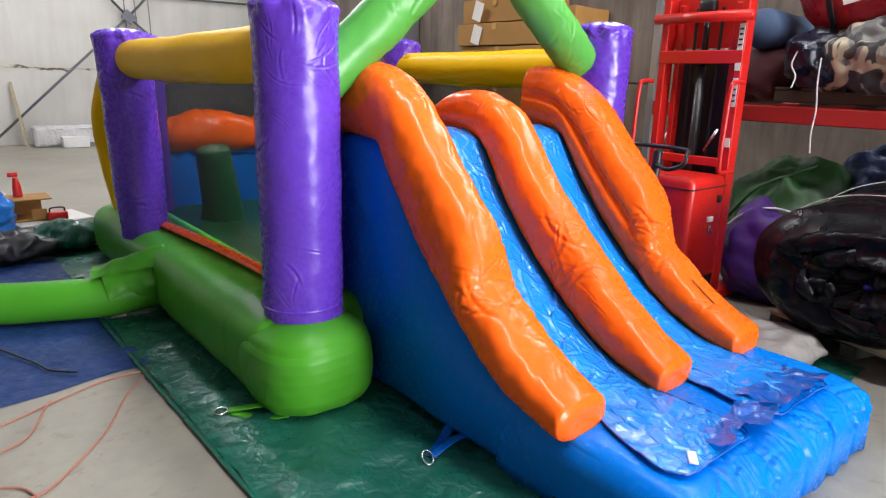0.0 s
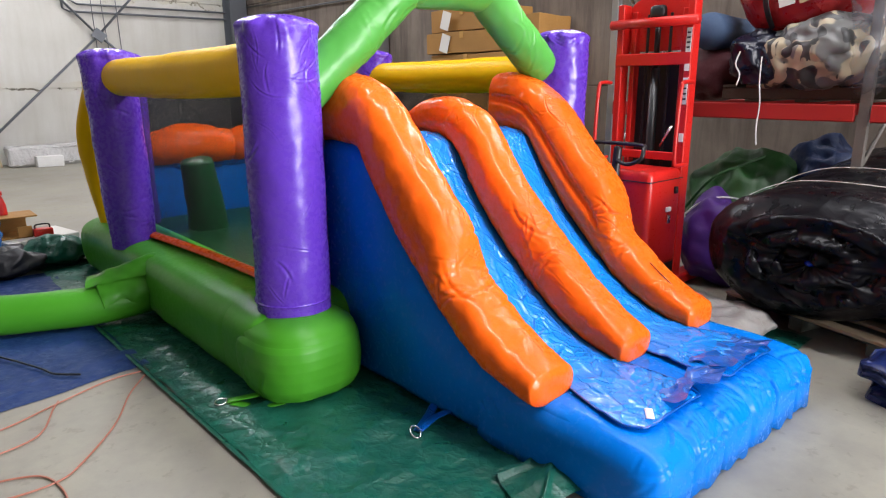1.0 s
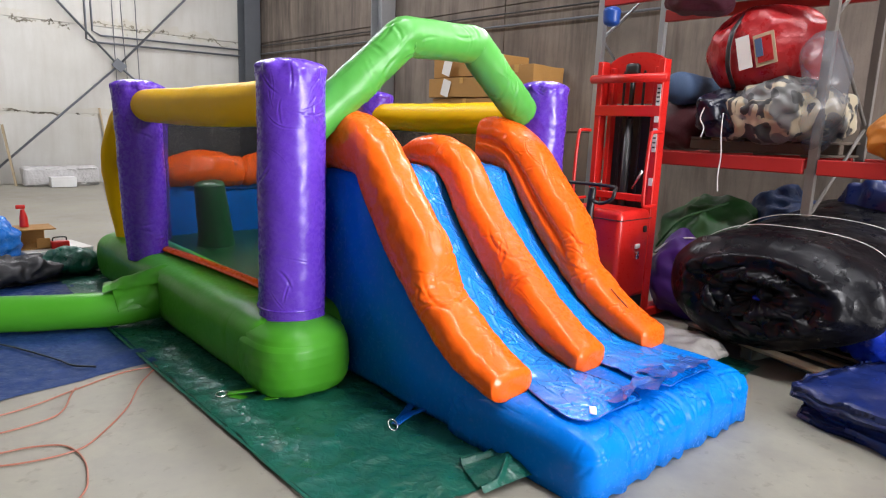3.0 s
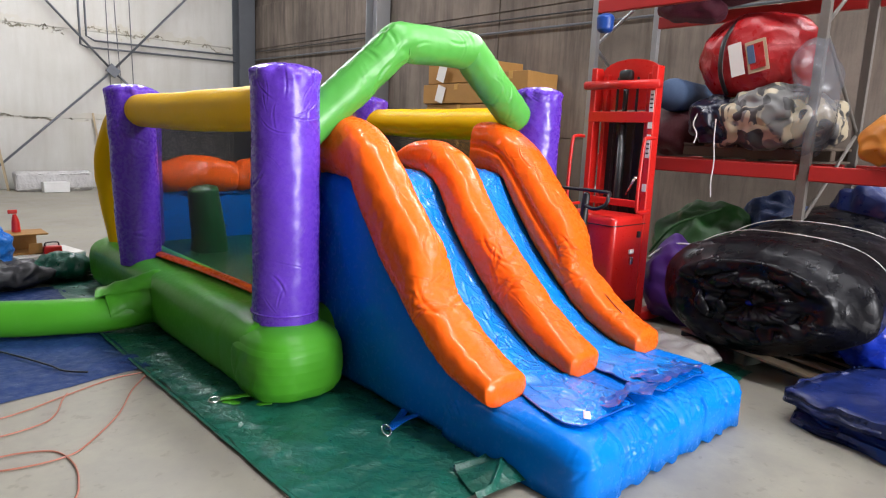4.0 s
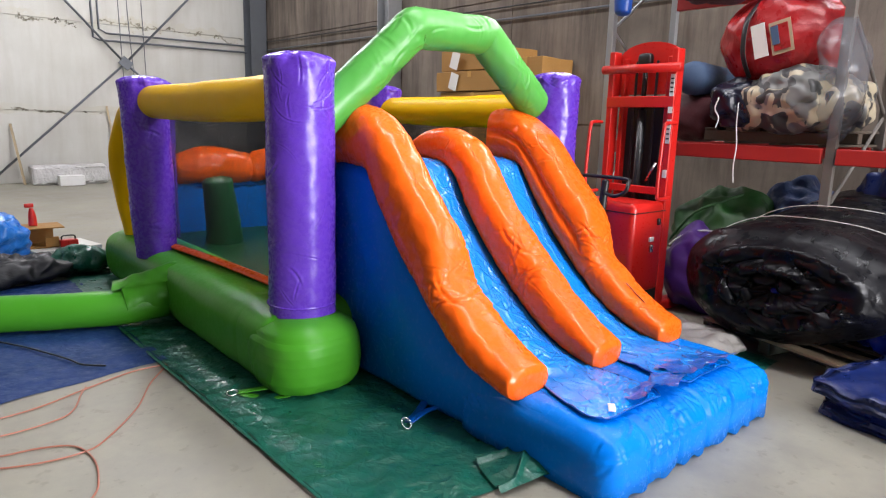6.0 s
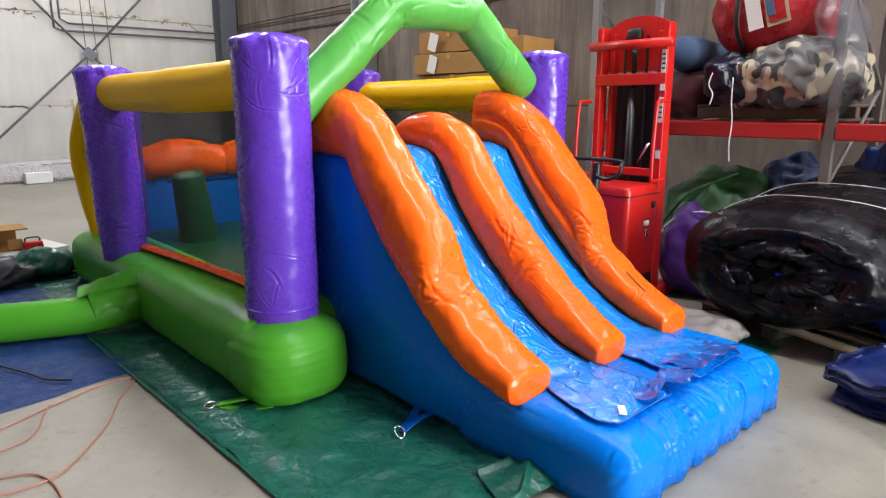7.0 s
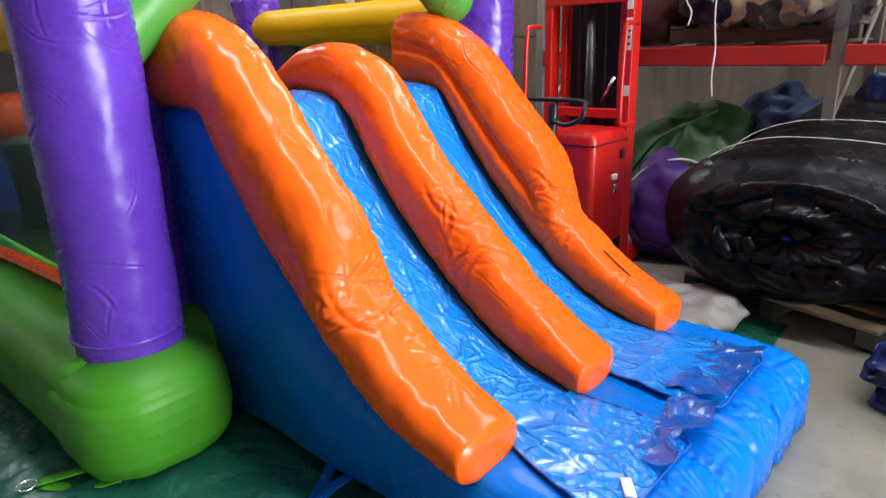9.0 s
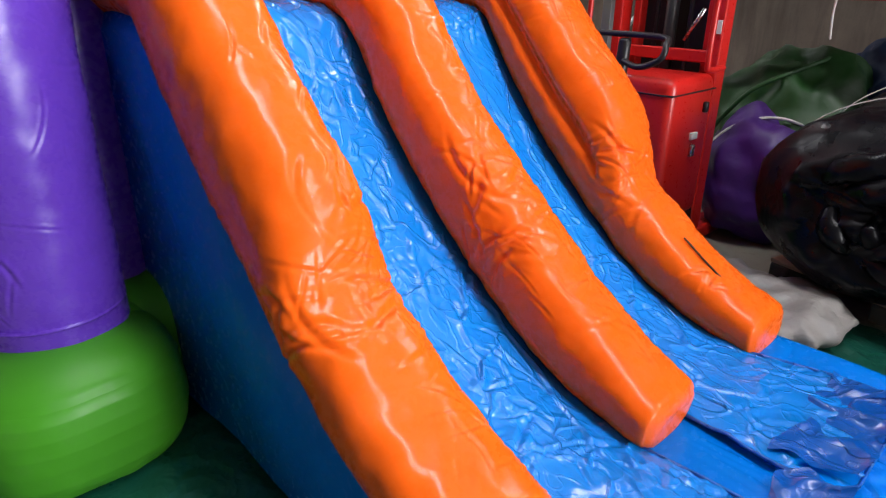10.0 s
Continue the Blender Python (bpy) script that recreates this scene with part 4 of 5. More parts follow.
part("strap_ring", sweep([(1.53 + 0.03 * math.cos(a), 3.21 + 0.018 * math.sin(a), 0.02 + 0.008 * math.sin(a)) for a in [k * math.pi / 4 for k in range(8)]], 0.0045, n=6, per=3, closed=True), CHROME, castle, "steel strap ring")


# ---- pallet stacker ----
SX, SY = 4.82, 2.98
stk = thing("pallet_stacker", (SX, SY, 0), "red battery pallet stacker with black tiller and mast", "stacker")
for k in (-1, 1):
    bm = rbox((SX, SY + k * 0.275, 1.06), (0.1, 0.05, 1.98), 0.008, 2)
    part("mast_channel", bm, RED, stk, "red steel mast channel", False)
    part("inner_channel", rbox((SX + 0.05, SY + k * 0.2, 1.05), (0.07, 0.04, 1.9), 0.006, 1), RED, stk, "red inner mast channel", False)
    part("outrigger", rbox((SX + 0.55, SY + k * 0.25, 0.06), (1.1, 0.12, 0.08), 0.015, 2), RED, stk, "", False)
    part("wheel", sweep([(SX - 0.1, SY + k * 0.3 - 0.03, 0.06), (SX - 0.1, SY + k * 0.3 + 0.03, 0.06)], 0.06, n=20, per=1, straight=True, round_ends=(0.15, 0.15)), BLACK, stk)
    y = SY + k * 0.33
    part("grab_handle", sweep([(SX - 0.05, y, 1.5), (SX - 0.16, y, 1.5), (SX - 0.2, y, 1.46), (SX - 0.22, y, 1.2), (SX - 0.22, y, 0.98), (SX - 0.19, y, 0.94), (SX - 0.05, y, 0.94)], 0.014, n=10, per=5), RED, stk, "red grab handle")
part("cross_bar", bar((SX - 0.06, SY - 0.34, 1.91), (SX - 0.06, SY + 0.34, 1.91), 0.034, 14), RED, stk)
part("cross_plate", rbox((SX - 0.04, SY, 1.66), (0.03, 0.6, 0.085), 0.006, 1), RED, stk, "", False)
part("low_plate", rbox((SX - 0.02, SY, 0.98), (0.03, 0.6, 0.06), 0.006, 1), RED, stk, "", False)
# arched head plate
bm = bmesh.new()
row = []
for x in (SX + 0.06, SX + 0.085):
    pts = [Vector((x, SY + 0.27, 1.72)), Vector((x, SY + 0.27, 2.0))]
    pts += [Vector((x, SY + 0.27 * math.cos(radians(a)), 2.0 + 0.12 * math.sin(radians(a)))) for a in range(15, 180, 15)]
    pts += [Vector((x, SY - 0.27, 2.0)), Vector((x, SY - 0.27, 1.72))]
    row.append(pts)
part("head_plate", loft(row, bm=bm), RED, stk, "red arched head plate", False)
part("lift_cylinder", bar((SX + 0.01, SY + 0.0, 0.3), (SX + 0.01, SY, 1.6), 0.032, 16), BLACK, stk, "black hydraulic cylinder")
part("piston_rod", bar((SX + 0.01, SY, 1.6), (SX + 0.01, SY, 1.97), 0.02, 14), BLACK, stk)
part("chain_wheel", rbox((SX, SY, 1.98), (0.07, 0.12, 0.1), 0.03, 3), BLACK, stk)
for k in (-1, 1):
    part("chain", rbox((SX + 0.03, SY + k * 0.09, 1.3), (0.012, 0.02, 1.35), 0.003, 1), BLACK, stk, "", False)
part("mast_back", rbox((SX + 0.11, SY, 0.95), (0.02, 0.44, 1.36), 0.005, 1), BLACK, stk, "black mesh guard behind the mast", False)
part("body", rbox((SX - 0.24, SY - 0.02, 0.56), (0.42, 0.56, 0.7), 0.045, 4), RED, stk, "red battery cover")
part("skirt", rbox((SX - 0.22, SY - 0.02, 0.14), (0.46, 0.54, 0.2), 0.02, 2), BLACK, stk, "", False)
part("lid_seam", rbox((SX - 0.24, SY - 0.02, 0.84), (0.428, 0.568, 0.008), 0.002, 1), BLACK, stk, "", False)
key = part("key_switch", rbox((SX - 0.2, SY - 0.305, 0.63), (0.06, 0.02, 0.035), 0.006, 2), WHITE, stk, "white emergency switch")
part("latch", rbox((SX - 0.2, SY - 0.308, 0.56), (0.03, 0.024, 0.06), 0.005, 1), CHROME, stk)
part("latch", rbox((SX - 0.12, SY - 0.308, 0.76), (0.03, 0.024, 0.05), 0.005, 1), BLACK, stk)
part("tiller_arm", sweep([(SX - 0.44, SY - 0.03, 0.5), (SX - 0.47, SY - 0.03, 0.8), (SX - 0.45, SY - 0.03, 1.06)], [0.035, 0.032, 0.028], n=14, per=5), BLACK, stk, "black tiller arm")
part("tiller_head", sweep([(SX - 0.45, SY + 0.2, 1.09), (SX - 0.45, SY - 0.2, 1.09), (SX - 0.5, SY - 0.26, 1.06), (SX - 0.52, SY - 0.25, 1.0), (SX - 0.5, SY - 0.14, 0.96), (SX - 0.47, SY - 0.03, 0.98)], 0.014, n=10, per=6), BLACK, stk, "black tiller handle loop")
for z, h in ((1.78, 0.16), (1.62, 0.09), (1.44, 0.18), (1.12, 0.06)):
    lab = part("decal", rbox((SX - 0.0525, SY - 0.275, z), (0.004, 0.036, h), 0.001, 1), WHITE, stk, "white label on the mast", False)
    if h > 0.15:
        for j in range(4):
            part("print_bar", rbox((SX - 0.0555, SY - 0.275, z - h * 0.3 + j * h * 0.2), (0.003, 0.024, 0.012), 0), BLACK, lab, "", False)
part("brake_lever", bar((SX - 0.02, SY - 0.1, 1.05), (SX - 0.06, SY - 0.2, 1.2), 0.01, 8), CHROME, stk)

# ---- pallet rack ----
RX0, RX1 = 5.2, 6.2
rack = thing("pallet_rack", (5.6, 1.7, 0), "pallet rack with grey uprights and red beams", "rack")
POSTS = (3.6, 1.72, -0.9)
for y in POSTS:
    for x in (RX0, RX1):
        bm = bmesh.new()
        rbox((x, y, 1.7), (0.01, 0.06, 3.4), 0.002, 1, bm=bm)
        for k in (-1, 1):
            rbox((x + 0.025, y + k * 0.027, 1.7), (0.05, 0.006, 3.4), 0.002, 1, bm=bm)
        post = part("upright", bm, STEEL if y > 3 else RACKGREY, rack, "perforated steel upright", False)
    for k, (za, zb) in enumerate(((0.2, 0.9), (0.9, 1.6), (1.6, 2.3), (2.3, 3.0))):
        xa, xb = (RX0, RX1) if k % 2 else (RX1, RX0)
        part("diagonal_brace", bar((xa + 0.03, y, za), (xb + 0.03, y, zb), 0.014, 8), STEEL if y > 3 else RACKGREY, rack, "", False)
for y0, y1 in ((POSTS[1], POSTS[0]), (POSTS[2], POSTS[1])):
    for x in (RX0, RX1):
        for z, h in ((1.3, 0.11), (2.62, 0.11)):
            bm = rbox((x - 0.01, (y0 + y1) / 2, z), (0.05, y1 - y0 - 0.09, h), 0.008, 2)
            part("beam", bm, RACKRED, rack, "red painted steel beam", False)


def pallet(name, x, y, z, lx, ly, label, top=WOODPALE, under=WOOD, rz=0):
    """A wooden pallet: bearers, top and bottom boards."""
    p = thing(name, (x, y, z), label, "pallet", "wooden pallets")
    for k in (-1, 0, 1):
        part("bearer", rbox((x + k * (lx / 2 - 0.05), y, z + 0.06), (0.09, ly, 0.08), 0.006, 1), under, p, "", False)
    nb = 6
    for j in range(nb):
        yy = y - ly / 2 + 0.05 + j * (ly - 0.1) / (nb - 1)
        part("board", rbox((x, yy, z + 0.111), (lx, 0.095, 0.02), 0.004, 1), top, p, "", False)
        if j % 2 == 0:
            part("board", rbox((x, yy, z + 0.01), (lx, 0.095, 0.018), 0.004, 1), under, p, "", False)
    p.rotation_euler = (0, 0, radians(rz))
    return p


pallet("pallet", 5.1, 1.56, 0.0, 1.05, 1.2, "worn wooden pallet under the black roll", WOODPALE, GREYWOOD, 74)
pallet("pallet", 5.78, 2.2, 1.36, 1.05, 0.95, "worn wooden pallet on the rack beams", WOODDARK, WOODDARK)

# bundles on the rack
single("camouflage_pack", heap((5.5, 2.1, 1.44), (0.85, 0.95, 0.42), 0.07, 5, 5, 2.6, 0.8, 3), CAMO, (5.55, 2.12, 1.48), "grey and tan camouflage fabric bundle on a pallet", "bundle")
single("camouflage_pack", heap((5.25, 2.02, 1.6), (0.36, 0.5, 0.3), 0.05, 6, 5, 2.6, 0.8, 8), CAMO, (5.3, 2.02, 1.66), "tan camouflage bundle wrapped in clear film", "bundle")
single("dark_pack", heap((5.25, 2.4, 1.484), (0.42, 0.36, 0.36), 0.06, 6, 5, 2.4, 0.8, 5), DARKNAVY, (5.25, 2.4, 1.48), "dark navy bundle tied with white string", "bundle")
redb = thing("red_bundle", (5.55, 2.2, 1.84), "red round tarpaulin bag wrapped in shiny film", "bundle")
part("bag", heap((5.42, 2.23, 1.8), (0.5, 0.9, 0.66), 0.04, 3, 5, 2.2, 0.7, 12), REDFILM, redb)
part("belt", sweep([(5.24, 2.36, 1.86), (5.145, 2.38, 2.02), (5.16, 2.38, 2.25), (5.3, 2.34, 2.43)], 0.022, n=8, per=8, flat=0.25), BLACK, redb, "dark strap round the bag")


def card_on(x, y, z, w, h, tilt, material, name, parent, label):
    bm = rbox((0, 0, 0), (0.006, w, h), 0.001, 1)
    bmesh.ops.rotate(bm, verts=bm.verts, cent=(0, 0, 0), matrix=Matrix.Rotation(radians(tilt), 3, "X"))
    bmesh.ops.translate(bm, verts=bm.verts, vec=(x, y, z))
    return part(name, bm, material, parent, label, False)


card_on(5.15, 2.27, 2.1, 0.1, 0.24, -14, PAPER, "paper_label", redb, "white paper label")
card_on(5.15, 2.12, 2.12, 0.15, 0.23, -14, WOODPALE, "picture_border", redb, "cream border of the printed picture")
card_on(5.143, 2.12, 2.12, 0.11, 0.18, -14, REDFILM, "picture", redb, "red printed picture")
card_on(5.138, 2.16, 2.13, 0.05, 0.13, -14, DENIM, "print", redb, "small dark printed block")
single("film_wrap", heap((5.28, 1.74, 1.41), (0.42, 0.28, 0.8), 0.06, 3.2, 5, 2.3, 1.0, 7), GREYFILM, (5.6, 1.68, 1.5), "crumpled grey clear film hanging off the bundles", "film")
single("blue_roll", sweep([(5.2, 2.78, 1.86), (5.9, 2.88, 1.86)], 0.13, n=24, per=8, amp=0.01), DENIM, (5.3, 2.8, 1.73), "rolled slate-blue fabric on the rack", "roll")
single("maroon_pack", heap((5.5, 2.85, 1.36), (0.6, 0.5, 0.4), 0.05, 5, 4, 2.5, 0.8, 4), plain("maroon_fabric", (0.07, 0.01, 0.015), 0.7), (5.5, 2.85, 1.36), "dark maroon folded bundle on the rack", "bundle")
single("amber_bag", heap((5.3, 1.14, 1.36), (0.45, 0.5, 0.34), 0.05, 5, 5, 2.4, 0.8, 6), AMBER, (5.3, 1.14, 1.36), "amber yellow plastic bag on the rack beam", "bag")
single("hanging_drape", heap((5.6, 2.9, 2.5), (0.6, 0.5, 0.2), 0.05, 5, 4, 2.4, 0.8, 2), plain("plum_fabric", (0.09, 0.012, 0.03), 0.7), (5.5, 3.0, 2.43), "dark red bundle sagging on the upper beams", "bundle")
single("blue_bucket", sweep([(5.1, 3.42, 2.42), (5.1, 3.42, 2.5)], [0.07, 0.075], n=18, per=4, straight=True), BLUEPL, (5.1, 3.42, 2.38), "small blue plastic cap hanging on the rack", "cap")
# two bales added on the upper beams, mostly out of view, to shade the rack
single("shade_bale", heap((5.7, 2.65, 2.68), (1.1, 1.7, 0.6), 0.06, 4, 4, 3.5, 0.8, 2), plain("plum_canvas", (0.1, 0.012, 0.03), 0.7), (5.7, 2.65, 2.68), "added dark red canvas bale on the upper beams that shades the rack", "bale")
single("shade_bale", heap((5.7, 0.5, 2.68), (1.1, 2.0, 0.6), 0.06, 4, 4, 3.5, 0.8, 7), plain("maroon_canvas", (0.09, 0.012, 0.02), 0.7), (5.7, 0.5, 2.68), "added dark red canvas bale on the upper beams that shades the rack", "bale")
rope = [(5.06, 2.33, 1.66), (5.055, 2.325, 1.5), (5.06, 2.31, 1.35), (5.055, 2.315, 1.2), (5.06, 2.305, 1.08)]
single("white_string", sweep(rope, 0.005, n=8, per=6), ROPE, rope[-1], "frayed white string hanging from the bundle", "string")
rope = [(5.02, 2.46, 1.7), (5.01, 2.48, 1.62), (5.02, 2.45, 1.55), (5.01, 2.46, 1.48)]
single("white_string", sweep(rope, 0.005, n=8, per=6), ROPE, rope[-1], "knotted white string on the dark bundle", "string")

# ---- things on the ground by the rack ----
roll = thing("black_roll", (5.0, 1.6, 0.121), "large roll wrapped in shiny black plastic on a pallet", "roll")
rings = []
NR = 96
for i in range(44):
    u = i / 43
    x = 4.39 + 1.6 * u
    sh = (0.78, 0.9, 0.97)[i] if i < 3 else 1.0
    row = []
    for j in range(NR):
        a = 2 * math.pi * j / NR
        ca, sa = math.cos(a), math.sin(a)
        y = 1.64 - 0.14 * u + 0.655 * sh * math.copysign(abs(ca) ** 0.85, ca)
        z = 0.125 + (0.36 + 0.1 * u) + (0.36 + 0.1 * u) * sh * math.copysign(abs(sa) ** 0.8, sa)
        if sa < 0 and ca < 0:
            z += 0.16 * ca * sa * (1 - 0.6 * u)
        p = Vector((x, y, z))
        k = 0.03 * wobble(p, 2.5, 4) + 0.012 * (1 - abs(wobble(p, 6, 2)) * 2)
        p += Vector((0, ca, sa)) * k
        p.z = max(p.z, 0.123)
        if i == 0:
            p.x += -0.02 + 0.02 * wobble(p, 6)
        row.append(p)
    rings.append(row)
face = rings[0]
mid = sum(face, Vector()) / NR
inner = []
for s, o in ((0.95, -0.03), (0.9, -0.04), (0.84, -0.04), (0.78, -0.03), (0.72, -0.02), (0.66, -0.01), (0.6, -0.015), (0.54, -0.03), (0.48, -0.055), (0.42, -0.06), (0.36, -0.04), (0.3, -0.01), (0.22, 0.0), (0.12, 0.04)):
    ringp = []
    for j, p in enumerate(face):
        q = mid + (p - mid) * (s + 0.04 * math.sin(2 * math.pi * j / NR))
        th = 2 * math.pi * j / NR
        q.x += o + 0.05 * wobble(q, 4, 3) - 0.05 * abs(wobble((3 * math.cos(th), 3 * math.sin(th), s * 1.5), 1.6, 2)) + 0.02 * wobble(q, 14, 7)
        ringp.append(q)
    inner.append(ringp)
part("wrapping", loft(list(reversed(inner)) + rings), BLACKFILM, roll)
for turns, start, size in ((1.35, 0.2, 0.05), (1.1, 2.6, 0.04)):
    coil = []
    for j in range(60):
        w = j / 59
        a = start + 2 * math.pi * turns * w
        rho = (0.74 if size > 0.045 else 0.46) - 0.34 * w
        coil.append((4.37 + 0.03 * math.sin(5 * a), 1.63 + 0.62 * rho * math.cos(a), 0.485 + 0.35 * rho * math.sin(a)))
    part("rolled_layer", sweep(coil, size, n=28, per=3, round_ends=(0.5, 0.5), amp=0.022, freq=9), BLACKFILM, roll, "rolled black plastic layer")
part("core", heap((4.4, 1.62, 0.47), (0.08, 0.1, 0.04), 0.03, 8, 4), ROYAL, roll, "blue fabric end in the roll's middle")
for x in (4.75, 5.15):
    u = (x - 4.33) / 1.62
    cord = []
    for j in range(20):
        a = radians(-25 + 200 * j / 19)
        ca, sa = math.cos(a), math.sin(a)
        cord.append((x + 0.03 * math.sin(j), 1.64 - 0.14 * u + 0.68 * math.copysign(abs(ca) ** 0.85, ca), 0.485 + 0.1 * u + (0.385 + 0.1 * u) * math.copysign(abs(sa) ** 0.8, sa)))
    part("cord", sweep(cord, 0.003, n=6, per=2), ROPE, roll, "pale cord tied round the roll")
single("blue_sack", heap((4.93, 1.08, 0.123), (0.66, 0.5, 0.46), 0.07, 5, 5, 2.3, 1.0, 3), ROYAL, (4.93, 1.08, 0.123), "shiny royal blue plastic sack against the roll", "sack")
cover = thing("folded_cover", (4.24, 0.66, 0), "folded navy blue tarpaulin cover in slumped layers", "cover")
for k, (dx, dy, sx, sy, z, h) in enumerate(((0.01, -0.01, 0.97, 0.88, 0.0, 0.075), (0.03, -0.02, 0.96, 0.86, 0.062, 0.075), (-0.01, 0.02, 1.0, 0.9, 0.125, 0.08))):
    lay = rbox((4.24 + dx, 0.66 + dy, z + h / 2 + 0.002), (sx, sy, h), 0.036, 5, 0.0, 4, 26, -14)
    for v in lay.verts:
        f = 0.03 * wobble(v.co, 2.5, 3) + 0.025 * (0.3 - abs(wobble(v.co, 4.5, 3 + k))) + 0.012 * wobble(v.co, 11, k)
        v.co.x += 0.06 * wobble(v.co, 3, k) + 0.015 * wobble(v.co, 9, k)
        v.co.y += 0.06 * wobble(v.co, 3, k + 4) + 0.015 * wobble(v.co, 9, k + 4)
        v.co.z = max(0.003, v.co.z + f * min(1, v.co.z / 0.1))
    part("fold", lay, NAVY, cover)
sack = thing("green_sack", (5.6, 2.55, 0), "dark green fabric sack under the rack", "sack")
part("bag", heap((5.6, 2.55, 0.0), (0.8, 0.85, 0.97), 0.07, 4, 5, 2.3, 0.8, 1), BAG_G, sack)
part("seam", sweep([(5.2, 2.85, 0.55), (5.22, 2.68, 0.78), (5.34, 2.5, 0.9), (5.56, 2.4, 0.965)], 0.012, 8, 6), BAG_G, sack)
sack = thing("purple_sack", (5.2, 2.55, 0), "purple fabric sack with pale piping under the rack", "sack")
part("bag", heap((5.2, 2.55, 0.0), (0.5, 0.6, 0.68), 0.07, 4, 5, 2.2, 0.8, 2), BAG_P, sack)
PIPING = [(y, radians(d)) for y, d in ((2.75, 140), (2.68, 125), (2.58, 112), (2.46, 100), (2.34, 80))]
part("piping", sweep([(5.2 + 0.26 * math.cos(a) * (1 - ((y - 2.55) / 0.6) ** 2), y, 0.36 + 0.33 * math.sin(a) * (1 - ((y - 2.55) / 0.5) ** 2)) for y, a in PIPING], 0.007, 8, 6), ROPE, sack, "pale piping")
single("blue_sack", heap((5.95, 2.15, 0.0), (0.7, 0.7, 1.04), 0.09, 5, 5, 2.3, 1.0, 6), BAG_B, (5.95, 2.15, 0), "blue patterned sack under the rack", "sack")
single("blue_sack", heap((5.9, 1.4, 0.0), (0.6, 0.7, 1.22), 0.09, 5, 5, 2.3, 1.0, 8), NAVY, (5.9, 1.4, 0), "dark blue wrapped sack under the rack", "sack")
# unseen bales added in the south bay to keep gate light off the sacks
for k, (y, h) in enumerate(((0.55, 1.15), (-0.35, 1.2))):
    single("blocker_bale", heap((5.75, y, 0.0), (1.0, 0.9, h), 0.06, 4, 4, 3.0, 0.8, k), DARKNAVY, (5.75, y, 0), "unseen dark bale that blocks gate light under the rack", "bale")
single("plastic_sheet", heap((4.25, 2.15, 0.02), (0.55, 0.75, 0.12), 0.05, 6, 5, 2.6, 1.0, 5), DUSTY, (4.25, 2.15, 0.02), "dusty grey crumpled plastic sheet on the floor", "sheet")

# ---- cartons by the concrete wall ----
def carton(x, y, z, s, rz, label):
    c = thing("carton", (x, y, z), label, "carton", "stacked cartons")
    part("box", rbox((x, y, z + s[2] / 2), s, 0.008, 2, 0.012, 3, 5, rz), CARD, c, "", False)
    part("tape", rbox((x, y, z + s[2] + 0.003), (s[0] * 0.98, 0.07, 0.004), 0, rz=rz), TAPE, c, "shiny packing tape", False)
    part("tape", rbox((x - math.cos(radians(rz)) * (s[0] / 2 + 0.012), y, z + s[2] * 0.85), (0.004, 0.07, s[2] * 0.3), 0, rz=rz), TAPE, c, "shiny packing tape", False)
    return c


for k in range(4):
    carton(7.15, 7.05, k * 0.475, (0.7, 1.45, 0.475), 0, "large brown cardboard carton stacked by the wall")
a = carton(7.15, 7.1, 1.915, (0.75, 1.45, 0.28), 2, "worn brown carton with a white label")
b = carton(7.18, 7.15, 2.21, (0.72, 1.3, 0.3), -2, "brown carton with a white label on top")
for c, y, z in ((a, 7.42, 2.05), (b, 7.4, 2.35)):
    bm = rbox((0, 0, 0), (0.006, 0.17, 0.24), 0)
    bmesh.ops.rotate(bm, verts=bm.verts, cent=(0, 0, 0), matrix=Matrix.Rotation(radians(18), 3, "X"))
    bmesh.ops.translate(bm, verts=bm.verts, vec=(6.745, y, z))
    part("paper_label", bm, PAPER, c, "white paper label", False)
carton(7.2, 6.1, 2.0, (0.7, 0.5, 0.34), 5, "brown carton with open bulging top")
for k in range(4):
    carton(7.2, 6.1, k * 0.5, (0.7, 0.5, 0.495), 0, "large brown cardboard carton stacked by the wall")

# ---- clutter on the open floor ----
box = rbox((1.34, 7.6, 0.24), (0.28, 0.02, 0.2), 0.004, 1)
for c, d in (((1.21, 7.45, 0.24), (0.02, 0.28, 0.2)), ((1.34, 7.45, 0.15), (0.28, 0.28, 0.015)), ((1.36, 7.43, 0.345), (0.34, 0.34, 0.014)), ((1.42, 7.31, 0.2), (0.12, 0.014, 0.1))):
    rbox(c, d, 0.004, 1, bm=box)
single("cardboard_box", box, CARD, (1.34, 7.45, 0.14), "small open brown cardboard box on a white carton", "box", smooth=False)
single("white_box", rbox((1.5, 7.45, 0.07), (0.62, 0.5, 0.14), 0.006, 1, rz=12), PAPER, (1.5, 7.45, 0), "flat white carton on the floor", "box", smooth=False)
tool = thing("toolbox", (1.56, 7.3, 0.141), "small red toolbox with black handle", "toolbox")
part("body", rbox((1.56, 7.3, 0.18), (0.16, 0.1, 0.07), 0.01, 2), RED, tool)
part("handle", sweep([(1.5, 7.3, 0.215), (1.51, 7.3, 0.25), (1.61, 7.3, 0.25), (1.62, 7.3, 0.215)], 0.007, n=8, per=5), BLACK, tool, "black handle")
bot = thing("spray_bottle", (1.29, 7.45, 0.353), "red spray bottle standing on a box", "bottle")
part("bottle", sweep([(1.29, 7.45, 0.357), (1.29, 7.45, 0.45), (1.285, 7.45, 0.53)], [0.04, 0.035, 0.015], n=18, per=5, round_ends=(0.1, 0)), RED, bot)
part("trigger_head", rbox((1.27, 7.45, 0.555), (0.08, 0.03, 0.04), 0.008, 2), RED, bot)
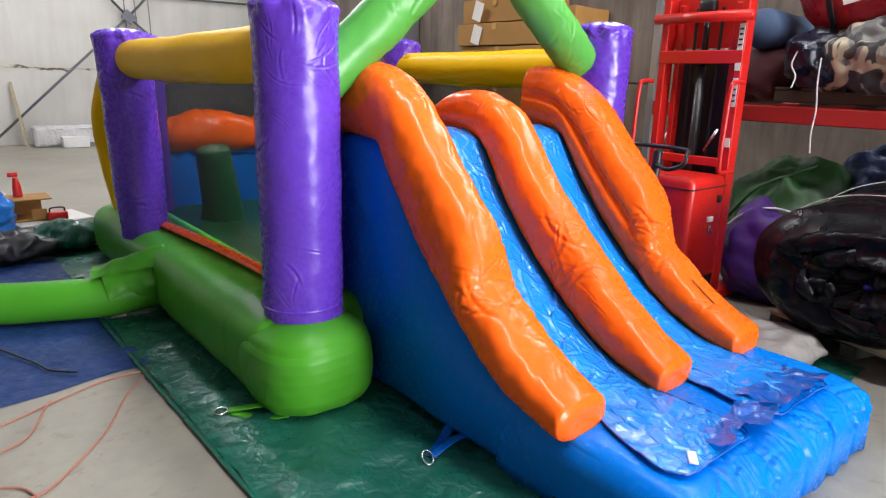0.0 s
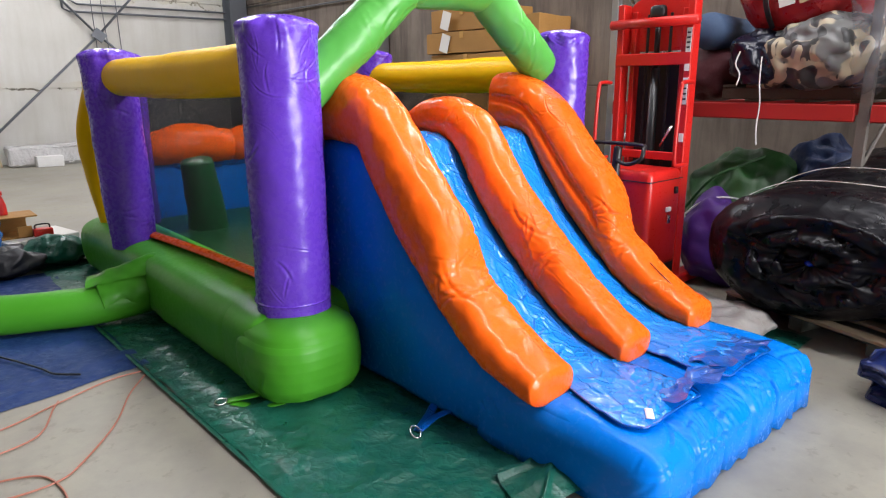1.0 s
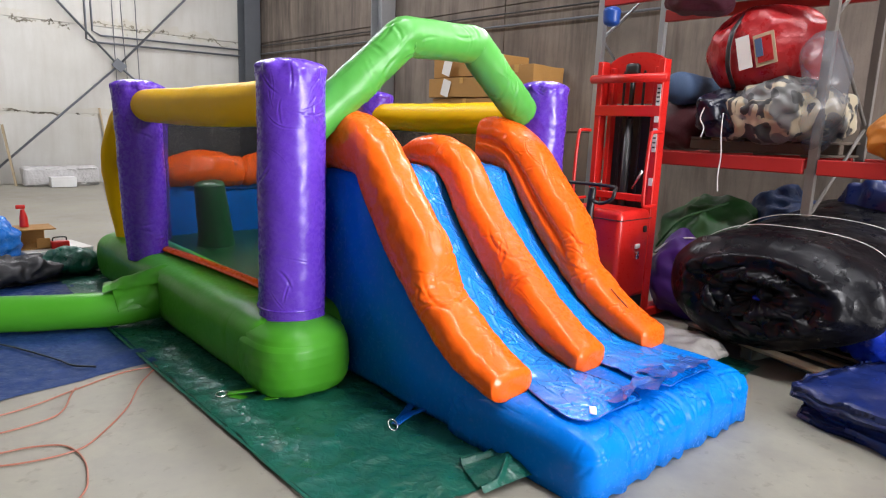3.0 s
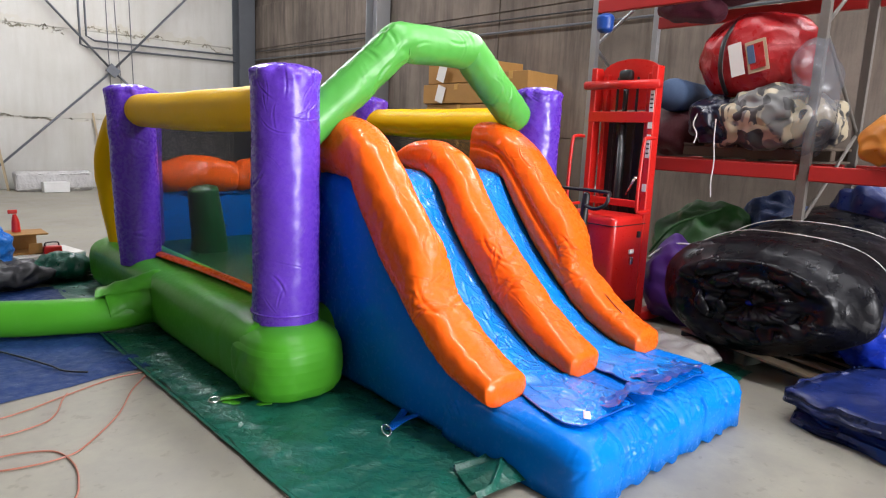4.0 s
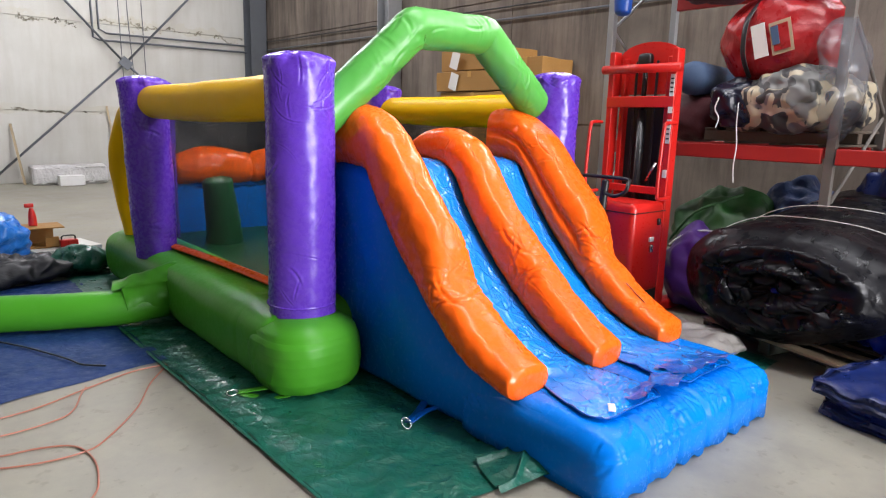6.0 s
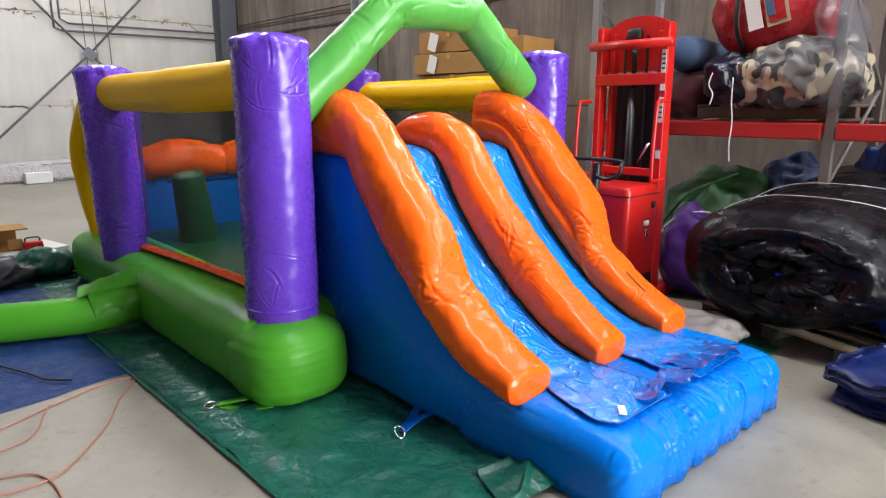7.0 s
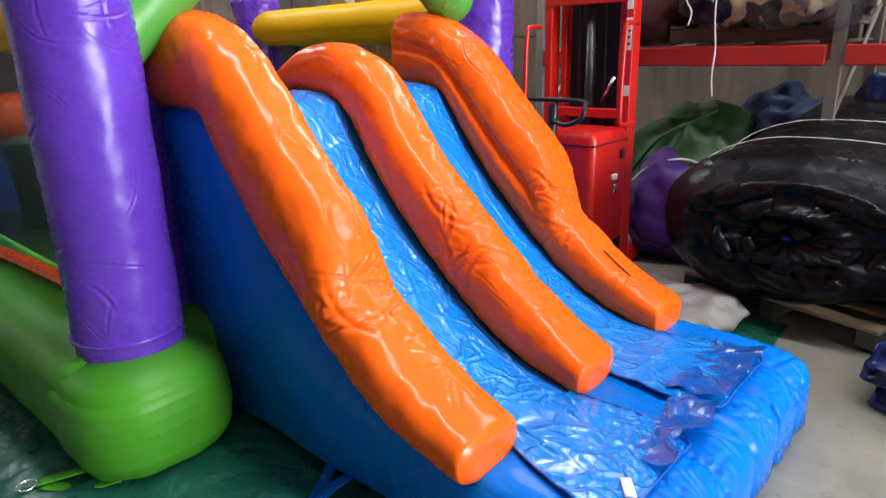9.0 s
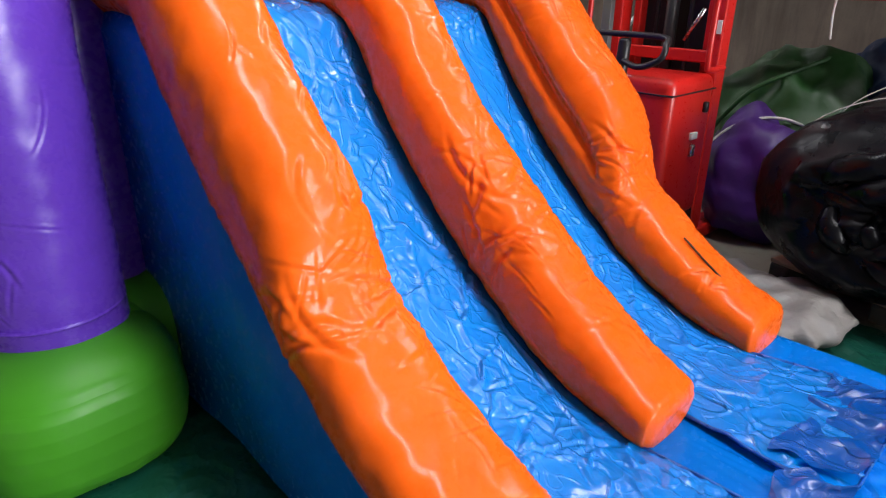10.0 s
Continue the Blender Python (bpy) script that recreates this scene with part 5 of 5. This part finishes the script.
single("blue_bag", heap((0.95, 7.35, 0.0), (0.5, 0.5, 0.46), 0.07, 5, 5, 2.2, 1.0, 3), film("bright_blue_film", (0.02, 0.16, 0.55), 0.25, 1.2, 0.7), (0.95, 7.35, 0), "bright blue plastic bag on the floor", "bag")
single("white_bag", heap((1.1, 7.75, 0.0), (0.4, 0.3, 0.36), 0.06, 6, 4, 2.3, 1.0, 2), WRAP, (1.1, 7.75, 0), "crumpled white plastic bag on the floor", "bag")
single("black_sack", heap((0.95, 6.55, 0.0), (0.9, 0.6, 0.21), 0.08, 6, 5, 2.3, 1.0, 5), film("dull_black_sheet", (0.008, 0.008, 0.011), 0.5, 0.6, 0.35), (0.95, 6.55, 0), "black plastic sack lying on the floor", "sack")
single("crumpled_tarpaulin", heap((1.5, 6.7, 0.0), (0.7, 0.5, 0.2), 0.07, 5, 5, 2.3, 1.0, 8), TARP_G, (1.5, 6.7, 0), "crumpled dark green tarpaulin heap", "tarpaulin")
bale = thing("wrapped_bundle", (3.1, 15.2, 0), "white film-wrapped bundle lying by the wall", "bundle")
part("wrap", rbox((3.1, 15.2, 0.2), (1.35, 0.45, 0.38), 0.05, 3, 0.03, 5, 10), WRAP, bale)
single("white_box", rbox((3.05, 14.8, 0.11), (0.45, 0.25, 0.2), 0.006, 1), WHITE, (3.05, 14.8, 0), "small white box before the wrapped bundle", "box", smooth=False)
for x, z in ((2.2, 1.2), (3.98, 1.6)):
    a = Vector((x + (0.12 if x < 3 else 0.15), 15.3, 0.0))
    b = Vector((x, 15.56, z))
    single("wooden_batten", sweep([a, b], 0.028, n=4, per=1, straight=True, round_ends=(0, 0)), WOODPALE, a, "pale wooden batten leaning on the wall", "batten", smooth=False)

# ---- wall panels ----
ROWS_Z = (1.47, 1.83, 1.8, 1.5)
panels(bpy.data.objects["wall_north"], "x", Y1 + 0.015, X0, X1, 30.0, ROWS_Z, WALL_PALE)
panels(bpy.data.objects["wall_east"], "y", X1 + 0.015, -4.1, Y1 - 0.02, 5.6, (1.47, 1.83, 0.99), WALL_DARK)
